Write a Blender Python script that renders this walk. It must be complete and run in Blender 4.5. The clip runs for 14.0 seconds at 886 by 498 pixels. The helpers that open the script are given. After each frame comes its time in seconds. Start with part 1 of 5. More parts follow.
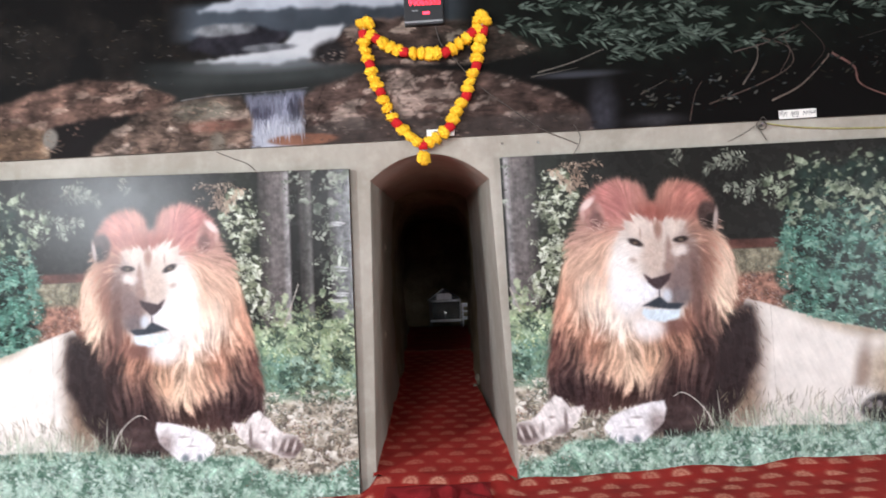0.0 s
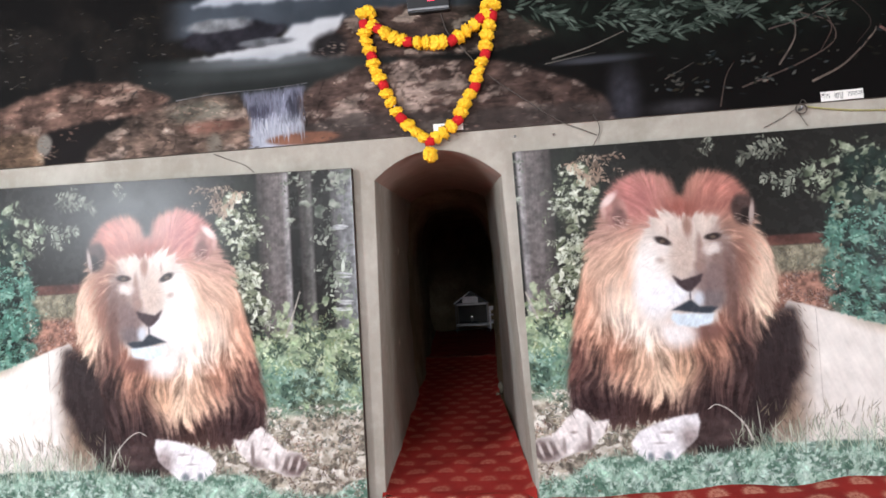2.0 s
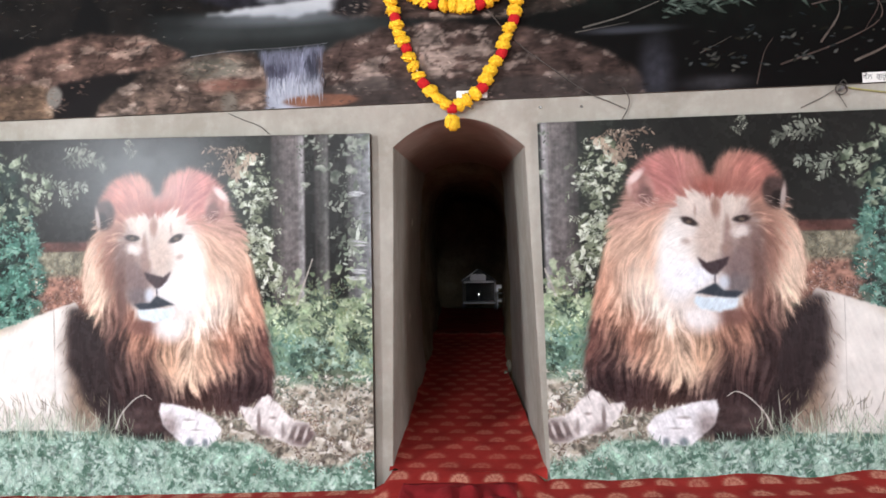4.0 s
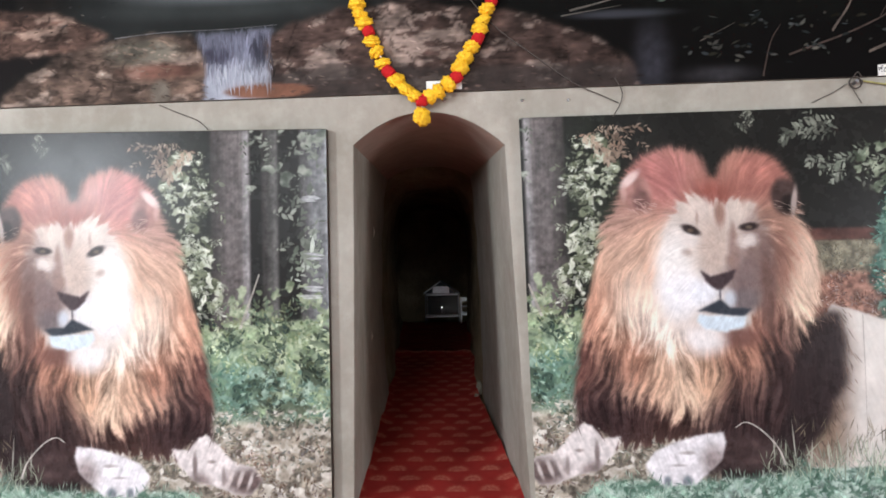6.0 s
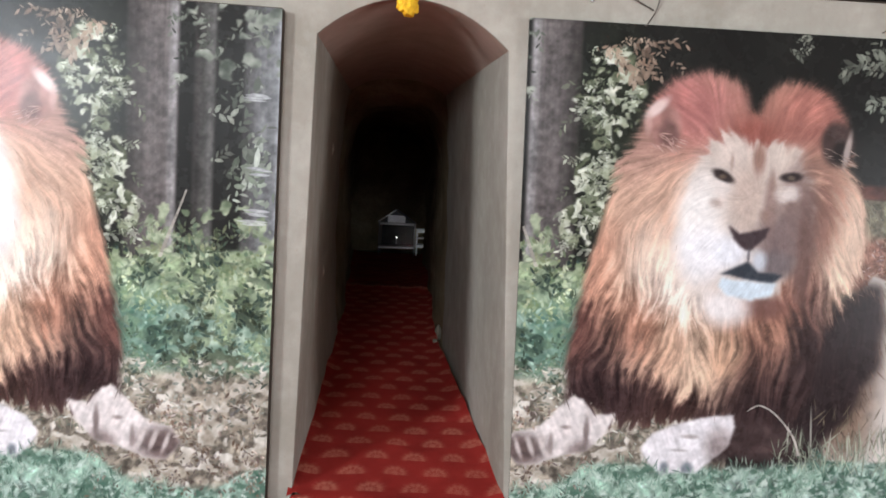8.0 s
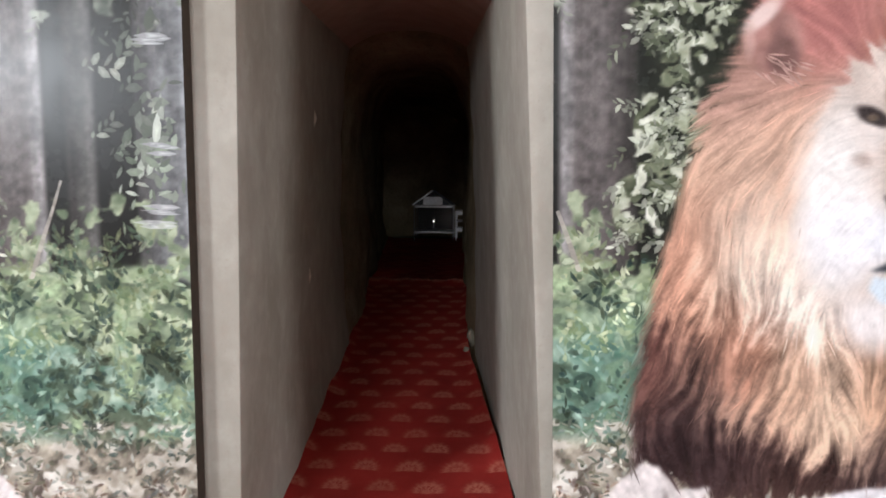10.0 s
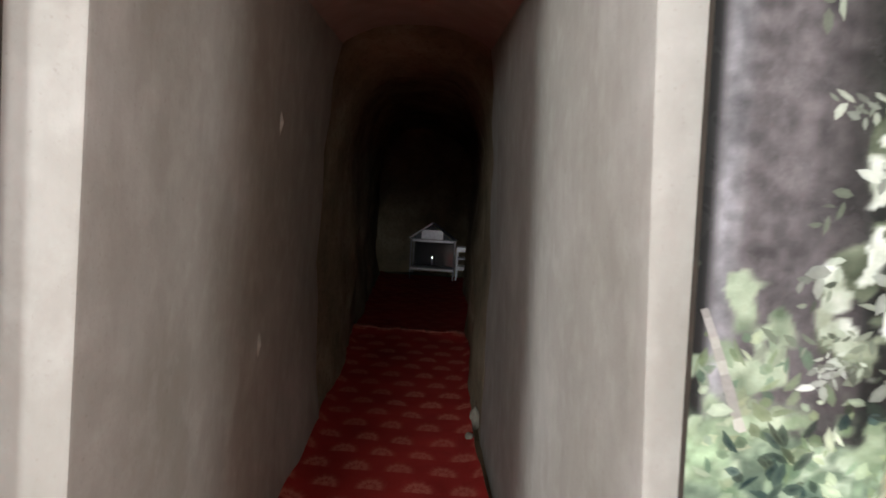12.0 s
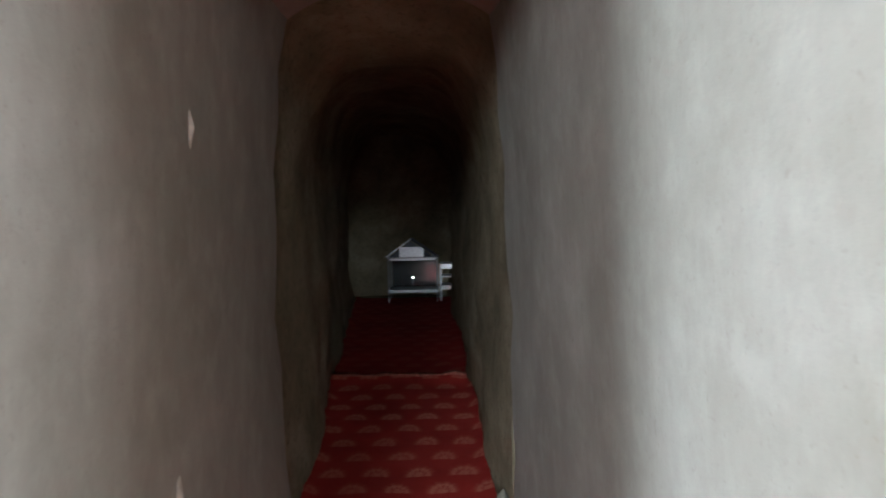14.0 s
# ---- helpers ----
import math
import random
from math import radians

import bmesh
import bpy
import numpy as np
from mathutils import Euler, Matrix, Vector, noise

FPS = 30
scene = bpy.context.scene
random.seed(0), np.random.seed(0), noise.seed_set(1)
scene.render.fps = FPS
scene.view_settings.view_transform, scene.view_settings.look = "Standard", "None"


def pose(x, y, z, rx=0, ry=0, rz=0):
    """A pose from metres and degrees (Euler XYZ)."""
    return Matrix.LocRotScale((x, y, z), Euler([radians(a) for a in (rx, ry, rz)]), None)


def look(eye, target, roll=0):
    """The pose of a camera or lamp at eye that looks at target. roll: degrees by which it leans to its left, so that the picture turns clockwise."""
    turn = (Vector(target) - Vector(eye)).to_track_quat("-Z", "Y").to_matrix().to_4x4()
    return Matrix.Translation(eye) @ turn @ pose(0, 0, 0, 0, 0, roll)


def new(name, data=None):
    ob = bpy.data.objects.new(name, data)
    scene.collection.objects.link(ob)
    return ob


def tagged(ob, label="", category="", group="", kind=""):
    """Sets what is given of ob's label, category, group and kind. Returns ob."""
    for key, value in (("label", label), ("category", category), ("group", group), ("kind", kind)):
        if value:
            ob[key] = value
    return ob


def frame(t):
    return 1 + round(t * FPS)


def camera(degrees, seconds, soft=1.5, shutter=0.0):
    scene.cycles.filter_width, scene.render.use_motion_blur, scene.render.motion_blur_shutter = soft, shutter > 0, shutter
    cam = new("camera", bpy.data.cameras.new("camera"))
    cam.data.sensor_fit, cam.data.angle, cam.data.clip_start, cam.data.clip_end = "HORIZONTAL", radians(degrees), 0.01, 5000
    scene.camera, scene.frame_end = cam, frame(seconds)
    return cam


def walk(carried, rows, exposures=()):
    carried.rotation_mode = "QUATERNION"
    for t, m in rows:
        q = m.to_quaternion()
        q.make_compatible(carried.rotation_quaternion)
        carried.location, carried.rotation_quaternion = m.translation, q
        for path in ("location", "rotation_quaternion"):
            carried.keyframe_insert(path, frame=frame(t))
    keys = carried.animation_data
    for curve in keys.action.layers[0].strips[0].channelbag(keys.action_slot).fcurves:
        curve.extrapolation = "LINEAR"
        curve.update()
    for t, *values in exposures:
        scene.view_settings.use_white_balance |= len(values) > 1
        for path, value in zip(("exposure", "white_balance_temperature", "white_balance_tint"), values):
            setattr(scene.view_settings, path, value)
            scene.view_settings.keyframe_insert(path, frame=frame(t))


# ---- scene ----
cam = camera(66.0, 14.0, soft=1.7, shutter=0.35)
PATH = [
    (0, (0.369, -5.116, 1.385), (0.257, -3.122, 1.483), -2.4),
    (0.5, (0.369, -4.959, 1.39), (0.346, -2.96, 1.44), -1.8),
    (1, (0.453, -4.844, 1.401), (0.247, -2.858, 1.508), -1.3),
    (1.5, (0.511, -4.778, 1.39), (0.321, -2.789, 1.477), -1.1),
    (2, (0.519, -4.749, 1.402), (0.307, -2.763, 1.51), -3.3),
    (2.5, (0.47, -4.742, 1.392), (0.266, -2.753, 1.457), -3.4),
    (4.8, (0.338, -4.458, 1.362), (0.166, -2.465, 1.388), 1.8),
    (5, (0.273, -4.405, 1.362), (0.174, -2.408, 1.317), 2.2),
    (5.5, (0.236, -4.242, 1.36), (0.127, -2.245, 1.367), -0.0),
    (6, (0.277, -4.021, 1.4), (0.175, -2.024, 1.472), -1.3),
    (6.5, (0.227, -3.755, 1.384), (0.312, -1.759, 1.281), 3.9),
    (7, (0.113, -3.595, 1.415), (0.316, -1.61, 1.294), 6.5),
    (7.2, (0.1, -3.545, 1.415), (0.263, -1.56, 1.282), 5.6),
    (9.5, (0.249, -2.475, 1.438), (0.211, -0.479, 1.314), 1.4),
    (10, (0.327, -2.183, 1.425), (0.217, -0.196, 1.224), 0.2),
    (10.5, (0.247, -1.912, 1.457), (0.33, 0.082, 1.325), 2.3),
    (11, (0.212, -1.665, 1.438), (0.089, 0.319, 1.22), 3.0),
    (11.5, (0.275, -1.37, 1.472), (-0.047, 0.603, 1.408), -0.2),
    (12, (0.206, -1.113, 1.459), (0.109, 0.882, 1.344), 3.5),
    (12.5, (0.082, -0.886, 1.505), (0.036, 1.112, 1.406), 2.2),
    (13, (0.111, -0.608, 1.51), (-0.109, 1.379, 1.446), -0.6),
    (13.5, (0.141, -0.377, 1.523), (-0.088, 1.607, 1.408), -1.7),
    (14, (0.029, -0.135, 1.533), (0.019, 1.862, 1.438), -1.0),
]
walk(cam, [(t, look(eye, target, roll)) for t, eye, target, roll in PATH],
     exposures=[(0.0, 0.60, 6500, 14), (5.0, 0.50, 6500, 14), (7.0, 0.40, 6500, 12), (9.5, 0.50, 6550, 12), (11.0, 0.68, 6550, 13), (12.5, 1.28, 6300, 9), (14.0, 2.02, 5750, 3)])

# ---- world and lights ----
world = bpy.data.worlds.new("sky")
scene.world = world
world.use_nodes = True
_wn = world.node_tree.nodes
_sky = _wn.new("ShaderNodeTexSky")
_sky.sky_type = 'NISHITA'
_sky.sun_disc = False
_sky.sun_elevation, _sky.sun_rotation = radians(50), radians(200)
world.node_tree.links.new(_sky.outputs[0], _wn["Background"].inputs[0])
_wn["Background"].inputs[1].default_value = 0.1

sun_data = bpy.data.lights.new("sun", 'SUN')
sun_data.energy, sun_data.angle, sun_data.color = 2.5, radians(0.5), (1.0, 0.95, 0.88)
sun_ob = new("sun", sun_data)
sun_ob.rotation_euler = (radians(40), 0, radians(160))


def opening_light(name, at, way, w, h, watts, colour):
    """Area lamp in a wall opening, as entering daylight; some openings are added for fill."""
    d = bpy.data.lights.new(name, 'AREA')
    d.shape, d.size, d.size_y, d.energy, d.color = 'RECTANGLE', w, h, watts, colour
    ob = new(name, d)
    ob.matrix_world = look(at, Vector(at) + Vector(way))
    return ob


opening_light("window_light", (-7.3, -9.05, 3.25), (0, 1, 0), 2.4, 1.5, 780, (0.86, 0.94, 1.0))
# added fill for the passage's right wall; no window is known here
opening_light("middle_fill_light", (-1.6, -9.05, 3.15), (0, 1, 0), 2.0, 0.9, 260, (0.88, 0.95, 1.0))
opening_light("high_window_light", (1.3, -9.05, 3.15), (0, 1, 0), 1.2, 0.9, 50, (0.88, 0.95, 1.0))
# added fill from the right, in an opening out of view
opening_light("right_fill_light", (5.65, -4.4, 1.15), (-1, 0, 0), 2.4, 2.3, 145, (0.90, 0.95, 1.0))


# ---- small helpers ----
def lin(r, g, b):
    """Linear colour of an 8-bit one."""
    return tuple(((c / 255) / 12.92 if c <= 10 else ((c / 255 + 0.055) / 1.055) ** 2.4) for c in (r, g, b))


def mesh_ob(name, verts, faces, material=None, parent=None, label="", smooth=False):
    me = bpy.data.meshes.new(name)
    me.from_pydata([tuple(v) for v in verts], [], [tuple(f) for f in faces])
    me.update()
    if smooth:
        me.polygons.foreach_set("use_smooth", [True] * len(me.polygons))
    if material:
        me.materials.append(material)
    ob = new(name, me)
    if parent:
        ob.parent = parent
    if label:
        ob["label"] = label
    return ob


def part(name, bm, material, parent=None, label="", smooth=False):
    """Links a bmesh as one mesh object under a thing or a part."""
    me = bpy.data.meshes.new(name)
    bm.to_mesh(me)
    bm.free()
    if smooth:
        me.polygons.foreach_set("use_smooth", [True] * len(me.polygons))
    me.materials.append(material)
    ob = new(name, me)
    if parent:
        ob.parent = parent
    if label:
        ob["label"] = label
    return ob


def box_bm(a, b, bevel=0.0, bm=None):
    """A box between two corners, its edges rounded by bevel."""
    bm = bm or bmesh.new()
    made = bmesh.ops.create_cube(bm, size=1)["verts"]
    for v in made:
        v.co = Vector([a[i] if v.co[i] < 0 else b[i] for i in range(3)])
    if bevel:
        edges = list({e for v in made for e in v.link_edges})
        bmesh.ops.bevel(bm, geom=edges, offset=bevel, segments=2, affect='EDGES', profile=0.6)
    return bm


def thing(name, at, label, category, group=""):
    ob = new(name)
    ob.empty_display_size = 0.1
    ob.location = at
    return tagged(ob, label, category, group)


def tube(name, pts, radius, material, parent=None, label="", sides=8):
    """A cable or rod along points."""
    verts, faces = [], []
    pts = [Vector(p) for p in pts]
    for i, p in enumerate(pts):
        d = (pts[min(i + 1, len(pts) - 1)] - pts[max(i - 1, 0)]).normalized()
        a = d.orthogonal().normalized() if abs(d.y) > 0.9 else d.cross(Vector((0, 1, 0))).normalized()
        b = d.cross(a)
        for k in range(sides):
            w = 2 * math.pi * k / sides
            verts.append(p + radius * (math.cos(w) * a + math.sin(w) * b))
    for i in range(len(pts) - 1):
        for k in range(sides):
            faces.append((i * sides + k, i * sides + (k + 1) % sides, (i + 1) * sides + (k + 1) % sides, (i + 1) * sides + k))
    faces.append(tuple(range(sides))[::-1])
    faces.append(tuple((len(pts) - 1) * sides + k for k in range(sides)))
    return mesh_ob(name, verts, faces, material, parent, label, smooth=True)


def bend(pts, n=8):
    """Smooth points through the given ones (Catmull-Rom)."""
    p = [Vector(q) for q in pts]
    p = [2 * p[0] - p[1]] + p + [2 * p[-1] - p[-2]]
    out = []
    for i in range(1, len(p) - 2):
        for k in range(n):
            t = k / n
            out.append(0.5 * (2 * p[i] + (p[i + 1] - p[i - 1]) * t + (2 * p[i - 1] - 5 * p[i] + 4 * p[i + 1] - p[i + 2]) * t * t
                              + (3 * p[i] - p[i - 1] - 3 * p[i + 1] + p[i + 2]) * t ** 3))
    return out + [p[-2]]


# ---- materials ----
class Nodes:
    def __init__(self, name):
        self.m = bpy.data.materials.new(name)
        self.m.use_nodes = True
        self.t = self.m.node_tree
        self.bsdf = self.t.nodes["Principled BSDF"]
        self.co = self.t.nodes.new("ShaderNodeTexCoord")

    def node(self, kind, **props):
        n = self.t.nodes.new(kind)
        for k, v in props.items():
            if k == "operation":
                n.operation = v
            elif k == "blend_type":
                n.blend_type = v
            elif k == "feature":
                n.feature = v
        return n

    def put(self, socket, value):
        if isinstance(value, bpy.types.NodeSocket):
            self.t.links.new(value, socket)
        else:
            socket.default_value = value

    def math(self, op, a, b=0.0, c=None):
        n = self.node("ShaderNodeMath", operation=op)
        self.put(n.inputs[0], a)
        self.put(n.inputs[1], b)
        if c is not None:
            self.put(n.inputs[2], c)
        return n.outputs[0]

    def noise(self, scale, detail=4, rough=0.55, stretch=(1, 1, 1), seed=0.0):
        mp = self.node("ShaderNodeMapping")
        self.t.links.new(self.co.outputs["Object"], mp.inputs[0])
        mp.inputs["Scale"].default_value = stretch
        mp.inputs["Location"].default_value = (seed, seed * 0.7, seed * 1.3)
        n = self.node("ShaderNodeTexNoise")
        self.t.links.new(mp.outputs[0], n.inputs["Vector"])
        n.inputs["Scale"].default_value, n.inputs["Detail"].default_value, n.inputs["Roughness"].default_value = scale, detail, rough
        return n.outputs[0]

    def ramp(self, fac, *stops):
        n = self.node("ShaderNodeValToRGB")
        self.put(n.inputs[0], fac)
        e = n.color_ramp.elements
        while len(e) < len(stops):
            e.new(0.5)
        for el, (p, c) in zip(e, stops):
            el.position, el.color = p, (*c, 1)
        return n.outputs[0]

    def mix(self, fac, a, b, mode='MIX'):
        n = self.node("ShaderNodeMixRGB", blend_type=mode)
        self.put(n.inputs[0], fac)
        for s, v in ((n.inputs[1], a), (n.inputs[2], b)):
            self.put(s, (*v, 1) if isinstance(v, tuple) and len(v) == 3 else v)
        return n.outputs[0]

    def grey(self, v):
        return (v, v, v)

    def finish(self, colour, rough=0.7, bump=None, strength=0.3, distance=0.01, metal=0.0, spec=0.5):
        self.put(self.bsdf.inputs["Base Color"], (*colour, 1) if isinstance(colour, tuple) else colour)
        self.put(self.bsdf.inputs["Roughness"], rough)
        self.put(self.bsdf.inputs["Metallic"], metal)
        self.put(self.bsdf.inputs["Specular IOR Level"], spec)
        if bump is not None:
            b = self.node("ShaderNodeBump")
            b.inputs["Strength"].default_value, b.inputs["Distance"].default_value = strength, distance
            self.put(b.inputs["Height"], bump)
            self.t.links.new(b.outputs[0], self.bsdf.inputs["Normal"])
        return self.m


def plain(name, rgb, rough=0.6, metal=0.0, vary=0.25, scale=30, spec=0.5):
    n = Nodes(name)
    f = n.noise(scale, 4)
    c = lin(*rgb)
    col = n.ramp(f, (0.3, tuple(v * (1 - vary) for v in c)), (0.7, tuple(min(1, v * (1 + vary)) for v in c)))
    return n.finish(col, rough, f, 0.15, 0.004, metal, spec)


def plaster_material():
    n = Nodes("grey_cement_plaster")
    big = n.noise(1.3, 5, 0.6)
    streak = n.noise(7, 5, 0.65, (1.0, 1.0, 0.55), 3)
    fine = n.noise(70, 5, 0.65)
    mid = n.noise(9, 5, 0.6, seed=8)
    drip = n.noise(16, 4, 0.6, (1.0, 1.0, 0.16), 6)
    col = n.ramp(big, (0.3, lin(146, 140, 128)), (0.55, lin(165, 159, 148)), (0.75, lin(182, 177, 167)))
    col = n.mix(n.math('MULTIPLY', n.ramp(streak, (0.42, n.grey(0.0)), (0.68, n.grey(1.0))), 0.20), col, lin(120, 110, 95))
    col = n.mix(n.math('MULTIPLY', n.ramp(mid, (0.48, n.grey(0)), (0.72, n.grey(1))), 0.22), col, lin(205, 200, 190))
    col = n.mix(n.math('MULTIPLY', n.ramp(fine, (0.60, n.grey(0)), (0.7, n.grey(1))), 0.3), col, lin(125, 116, 103))
    col = n.mix(n.math('MULTIPLY', n.ramp(drip, (0.48, n.grey(0)), (0.62, n.grey(1))), 0.06), col, lin(124, 114, 98))
    h = n.math('ADD', n.math('MULTIPLY', fine, 0.35), mid)
    return n.finish(col, 0.85, h, 0.35, 0.008, spec=0.25)


def rock_material():
    n = Nodes("rough_mud_plaster")
    big = n.noise(2.2, 6, 0.65)
    fine = n.noise(28, 6, 0.7)
    col = n.ramp(big, (0.3, lin(110, 99, 78)), (0.5, lin(142, 129, 104)), (0.72, lin(176, 163, 137)))
    col = n.mix(n.math('MULTIPLY', n.ramp(fine, (0.52, n.grey(0)), (0.66, n.grey(1))), 0.5), col, lin(92, 80, 62))
    return n.finish(col, 0.95, n.math('ADD', fine, n.math('MULTIPLY', big, 2.0)), 0.7, 0.02, spec=0.15)


def carpet_material(name, motif, fade):
    """Red cloth with pale leafy motifs in staggered rows; fade is the strength of the motifs."""
    n = Nodes(name)
    warp = n.node("ShaderNodeTexNoise")
    n.t.links.new(n.co.outputs["Object"], warp.inputs["Vector"])
    warp.inputs["Scale"].default_value, warp.inputs["Detail"].default_value = 2.0, 2
    sep = n.node("ShaderNodeSeparateXYZ")
    n.t.links.new(n.co.outputs["Object"], sep.inputs[0])
    wob = n.math('MULTIPLY', n.math('SUBTRACT', warp.outputs[0], 0.5), 0.10)
    x = n.math('ADD', sep.outputs[0], wob)
    y = n.math('ADD', sep.outputs[1], wob)
    v = n.math('DIVIDE', y, 0.175)
    row = n.math('FLOOR', v)
    odd = n.math('MULTIPLY', n.math('MODULO', n.math('ADD', row, 1000.0), 2.0), 0.5)
    u = n.math('ADD', n.math('DIVIDE', x, 0.215), odd)
    fu = n.math('SUBTRACT', n.math('FRACT', n.math('ADD', u, 1000.0)), 0.5)
    fv = n.math('SUBTRACT', n.math('FRACT', n.math('ADD', v, 1000.0)), 0.5)
    # a spray of small leaves: a fan, flat below and domed above, broken into dabs
    rise = n.math('ADD', fv, 0.30)
    rad = n.math('SQRT', n.math('ADD', n.math('POWER', n.math('DIVIDE', fu, 0.37), 2.0), n.math('POWER', n.math('DIVIDE', rise, 0.56), 2.0)))
    turn = n.math('ARCTAN2', rise, fu)
    leaf = n.math('ADD', n.math('SINE', n.math('MULTIPLY', turn, 15.0)), n.math('SINE', n.math('MULTIPLY', rad, 13.0)))
    rad = n.math('MAXIMUM', rad, n.math('MULTIPLY', n.math('SUBTRACT', 0.0, rise), 9.0))
    fine = n.noise(95, 3, 0.6)
    petals = n.ramp(n.math('ADD', n.math('MULTIPLY', leaf, 0.08), fine), (0.30, n.grey(0.12)), (0.58, n.grey(1)))
    edge = n.math('ADD', rad, n.math('MULTIPLY', n.math('SUBTRACT', fine, 0.5), 0.9))
    mask = n.ramp(edge, (0.65, n.grey(1)), (1.05, n.grey(0)))
    mask = n.mix(1.0, mask, petals, 'MULTIPLY')
    # uneven motif wear, scaled by fade
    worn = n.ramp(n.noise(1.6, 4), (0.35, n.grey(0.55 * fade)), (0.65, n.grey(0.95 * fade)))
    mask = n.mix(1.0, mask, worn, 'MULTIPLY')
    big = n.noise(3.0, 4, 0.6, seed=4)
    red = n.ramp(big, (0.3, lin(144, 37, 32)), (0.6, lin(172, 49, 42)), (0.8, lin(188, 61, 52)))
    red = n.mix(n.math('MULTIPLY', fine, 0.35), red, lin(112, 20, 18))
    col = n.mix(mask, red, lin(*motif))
    h = n.math('ADD', n.noise(260, 2), n.math('MULTIPLY', big, 1.2))
    return n.finish(col, 0.88, h, 0.3, 0.006, spec=0.2)


def cloth_material():
    n = Nodes("plain_red_cloth")
    f = n.noise(6, 5)
    col = n.ramp(f, (0.3, lin(124, 23, 28)), (0.7, lin(154, 35, 40)))
    return n.finish(col, 0.8, n.noise(220, 2), 0.25, 0.003, spec=0.25)


def print_material(name, gloss, spec):
    """Glossy printed vinyl: the ink is a colour attribute, with print grain and dust."""
    n = Nodes(name)
    a = n.node("ShaderNodeAttribute")
    a.attribute_name = "ink"
    grain = n.noise(160, 4, 0.7)
    soft = n.noise(14, 5, 0.6, seed=2)
    col = n.mix(0.25, a.outputs["Color"], n.ramp(grain, (0.3, n.grey(0.35)), (0.7, n.grey(0.65))), 'OVERLAY')
    col = n.mix(0.15, col, n.ramp(soft, (0.3, n.grey(0.4)), (0.7, n.grey(0.6))), 'OVERLAY')
    rough = n.math('ADD', gloss, n.math('MULTIPLY', soft, 0.14))
    wrinkle = n.noise(2.0, 3, 0.5, (1.0, 1.0, 0.25), 5)
    return n.finish(col, rough, wrinkle, 0.10, 0.02, spec=spec)


M_PLASTER = plaster_material()
M_ROCK = rock_material()
M_CARPET = carpet_material("red_motif_carpet", (224, 160, 134), 0.9)
# same red cloth with duller, weaker motifs
M_RUNNER = carpet_material("low_contrast_motif_carpet", (206, 128, 106), 0.72)
# same red cloth, motifs dimmed in colour for the shade deep in the tunnel
M_CARPET_DIM = carpet_material("dimmed_red_motif_carpet", (190, 100, 82), 0.6)
M_CLOTH = cloth_material()
M_PRINT = print_material("glossy_printed_vinyl", 0.20, 0.12)
M_PRINT_DULL = print_material("dull_printed_vinyl", 0.42, 0.035)
M_BOARD = plain("dark_wood_edge", (58, 48, 38), 0.8)
M_PAINT = plain("pale_wall_paint", (168, 168, 165), 0.85, vary=0.08, scale=6)
# vault plaster with the red carpet's bounce light tinted into its colour
M_VAULT = plain("bounce_tinted_plaster", (160, 138, 125), 0.9, vary=0.12, scale=7)
M_HEM = plain("pale_frayed_cloth", (158, 84, 70), 0.9, vary=0.5, scale=40)
# grey chosen to hold down bounce from the unseen ceiling
M_CEIL = plain("grey_ceiling_plaster", (118, 116, 112), 0.9, vary=0.08, scale=5)
M_CEMENT = plain("cement_ground", (150, 142, 130), 0.9, vary=0.15, scale=8)
M_YELLOW = plain("yellow_cloth_flower", (255, 190, 34), 0.7, vary=0.2, scale=60)
M_RED = plain("red_woolly_bead", (188, 16, 22), 0.9, vary=0.25, scale=120)
M_THREAD = plain("white_thread", (225, 215, 200), 0.8)
M_BLACK = plain("black_plastic", (22, 22, 24), 0.45)
M_CABLE = plain("dark_cable", (74, 66, 60), 0.6)
M_YCABLE = plain("yellow_cable", (156, 150, 92), 0.6)
M_WHITE = plain("white_plate", (232, 230, 224), 0.5, vary=0.06)
M_INK = plain("black_ink", (40, 40, 44), 0.7)
M_STEEL = plain("brushed_steel", (200, 202, 206), 0.28, metal=1.0, vary=0.1)
M_STEEL_DULL = plain("dull_steel", (150, 150, 152), 0.45, metal=0.9, vary=0.15)
M_LUMP = plain("grey_lime_lump", (136, 127, 112), 0.9)
M_CHIP = plain("bare_lime_patch", (190, 182, 168), 0.9)


# ---- floor levels ----
def step01(a, b, v):
    t = min(1, max(0, (v - a) / (b - a)))
    return t * t * (3 - 2 * t)


def room_z(x):
    return -0.14 + 0.042 * max(-3.4, min(3.4, x))


def tunnel_z(y):
    if y < 2.65:
        return -0.035 + 0.088 * y
    if y < 4.65:
        return 0.198 + 0.092 * (y - 2.65)
    return 0.382 + 0.042 * (y - 4.65)


def floor_z(x, y):
    t = step01(-0.45, 0.0, y) * step01(0.58, 0.46, abs(x))
    return room_z(x) * (1 - t) + tunnel_z(max(0, y)) * t


# ---- large structure ----
def sheet(name, xs, ys, zf, material, label, thickness=0.0):
    verts = [(x, y, zf(x, y)) for y in ys for x in xs]
    w = len(xs)
    faces = [(j * w + i, j * w + i + 1, (j + 1) * w + i + 1, (j + 1) * w + i) for j in range(len(ys) - 1) for i in range(w - 1)]
    ob = mesh_ob(name, verts, faces, material, smooth=True)
    if thickness:
        m = ob.modifiers.new("thick", 'SOLIDIFY')
        m.thickness, m.offset = thickness, -1
    return tagged(ob, label, name.split("_")[0], kind="structure")


def span(a, b, step):
    n = max(1, round((b - a) / step))
    return [a + (b - a) * i / n for i in range(n + 1)]


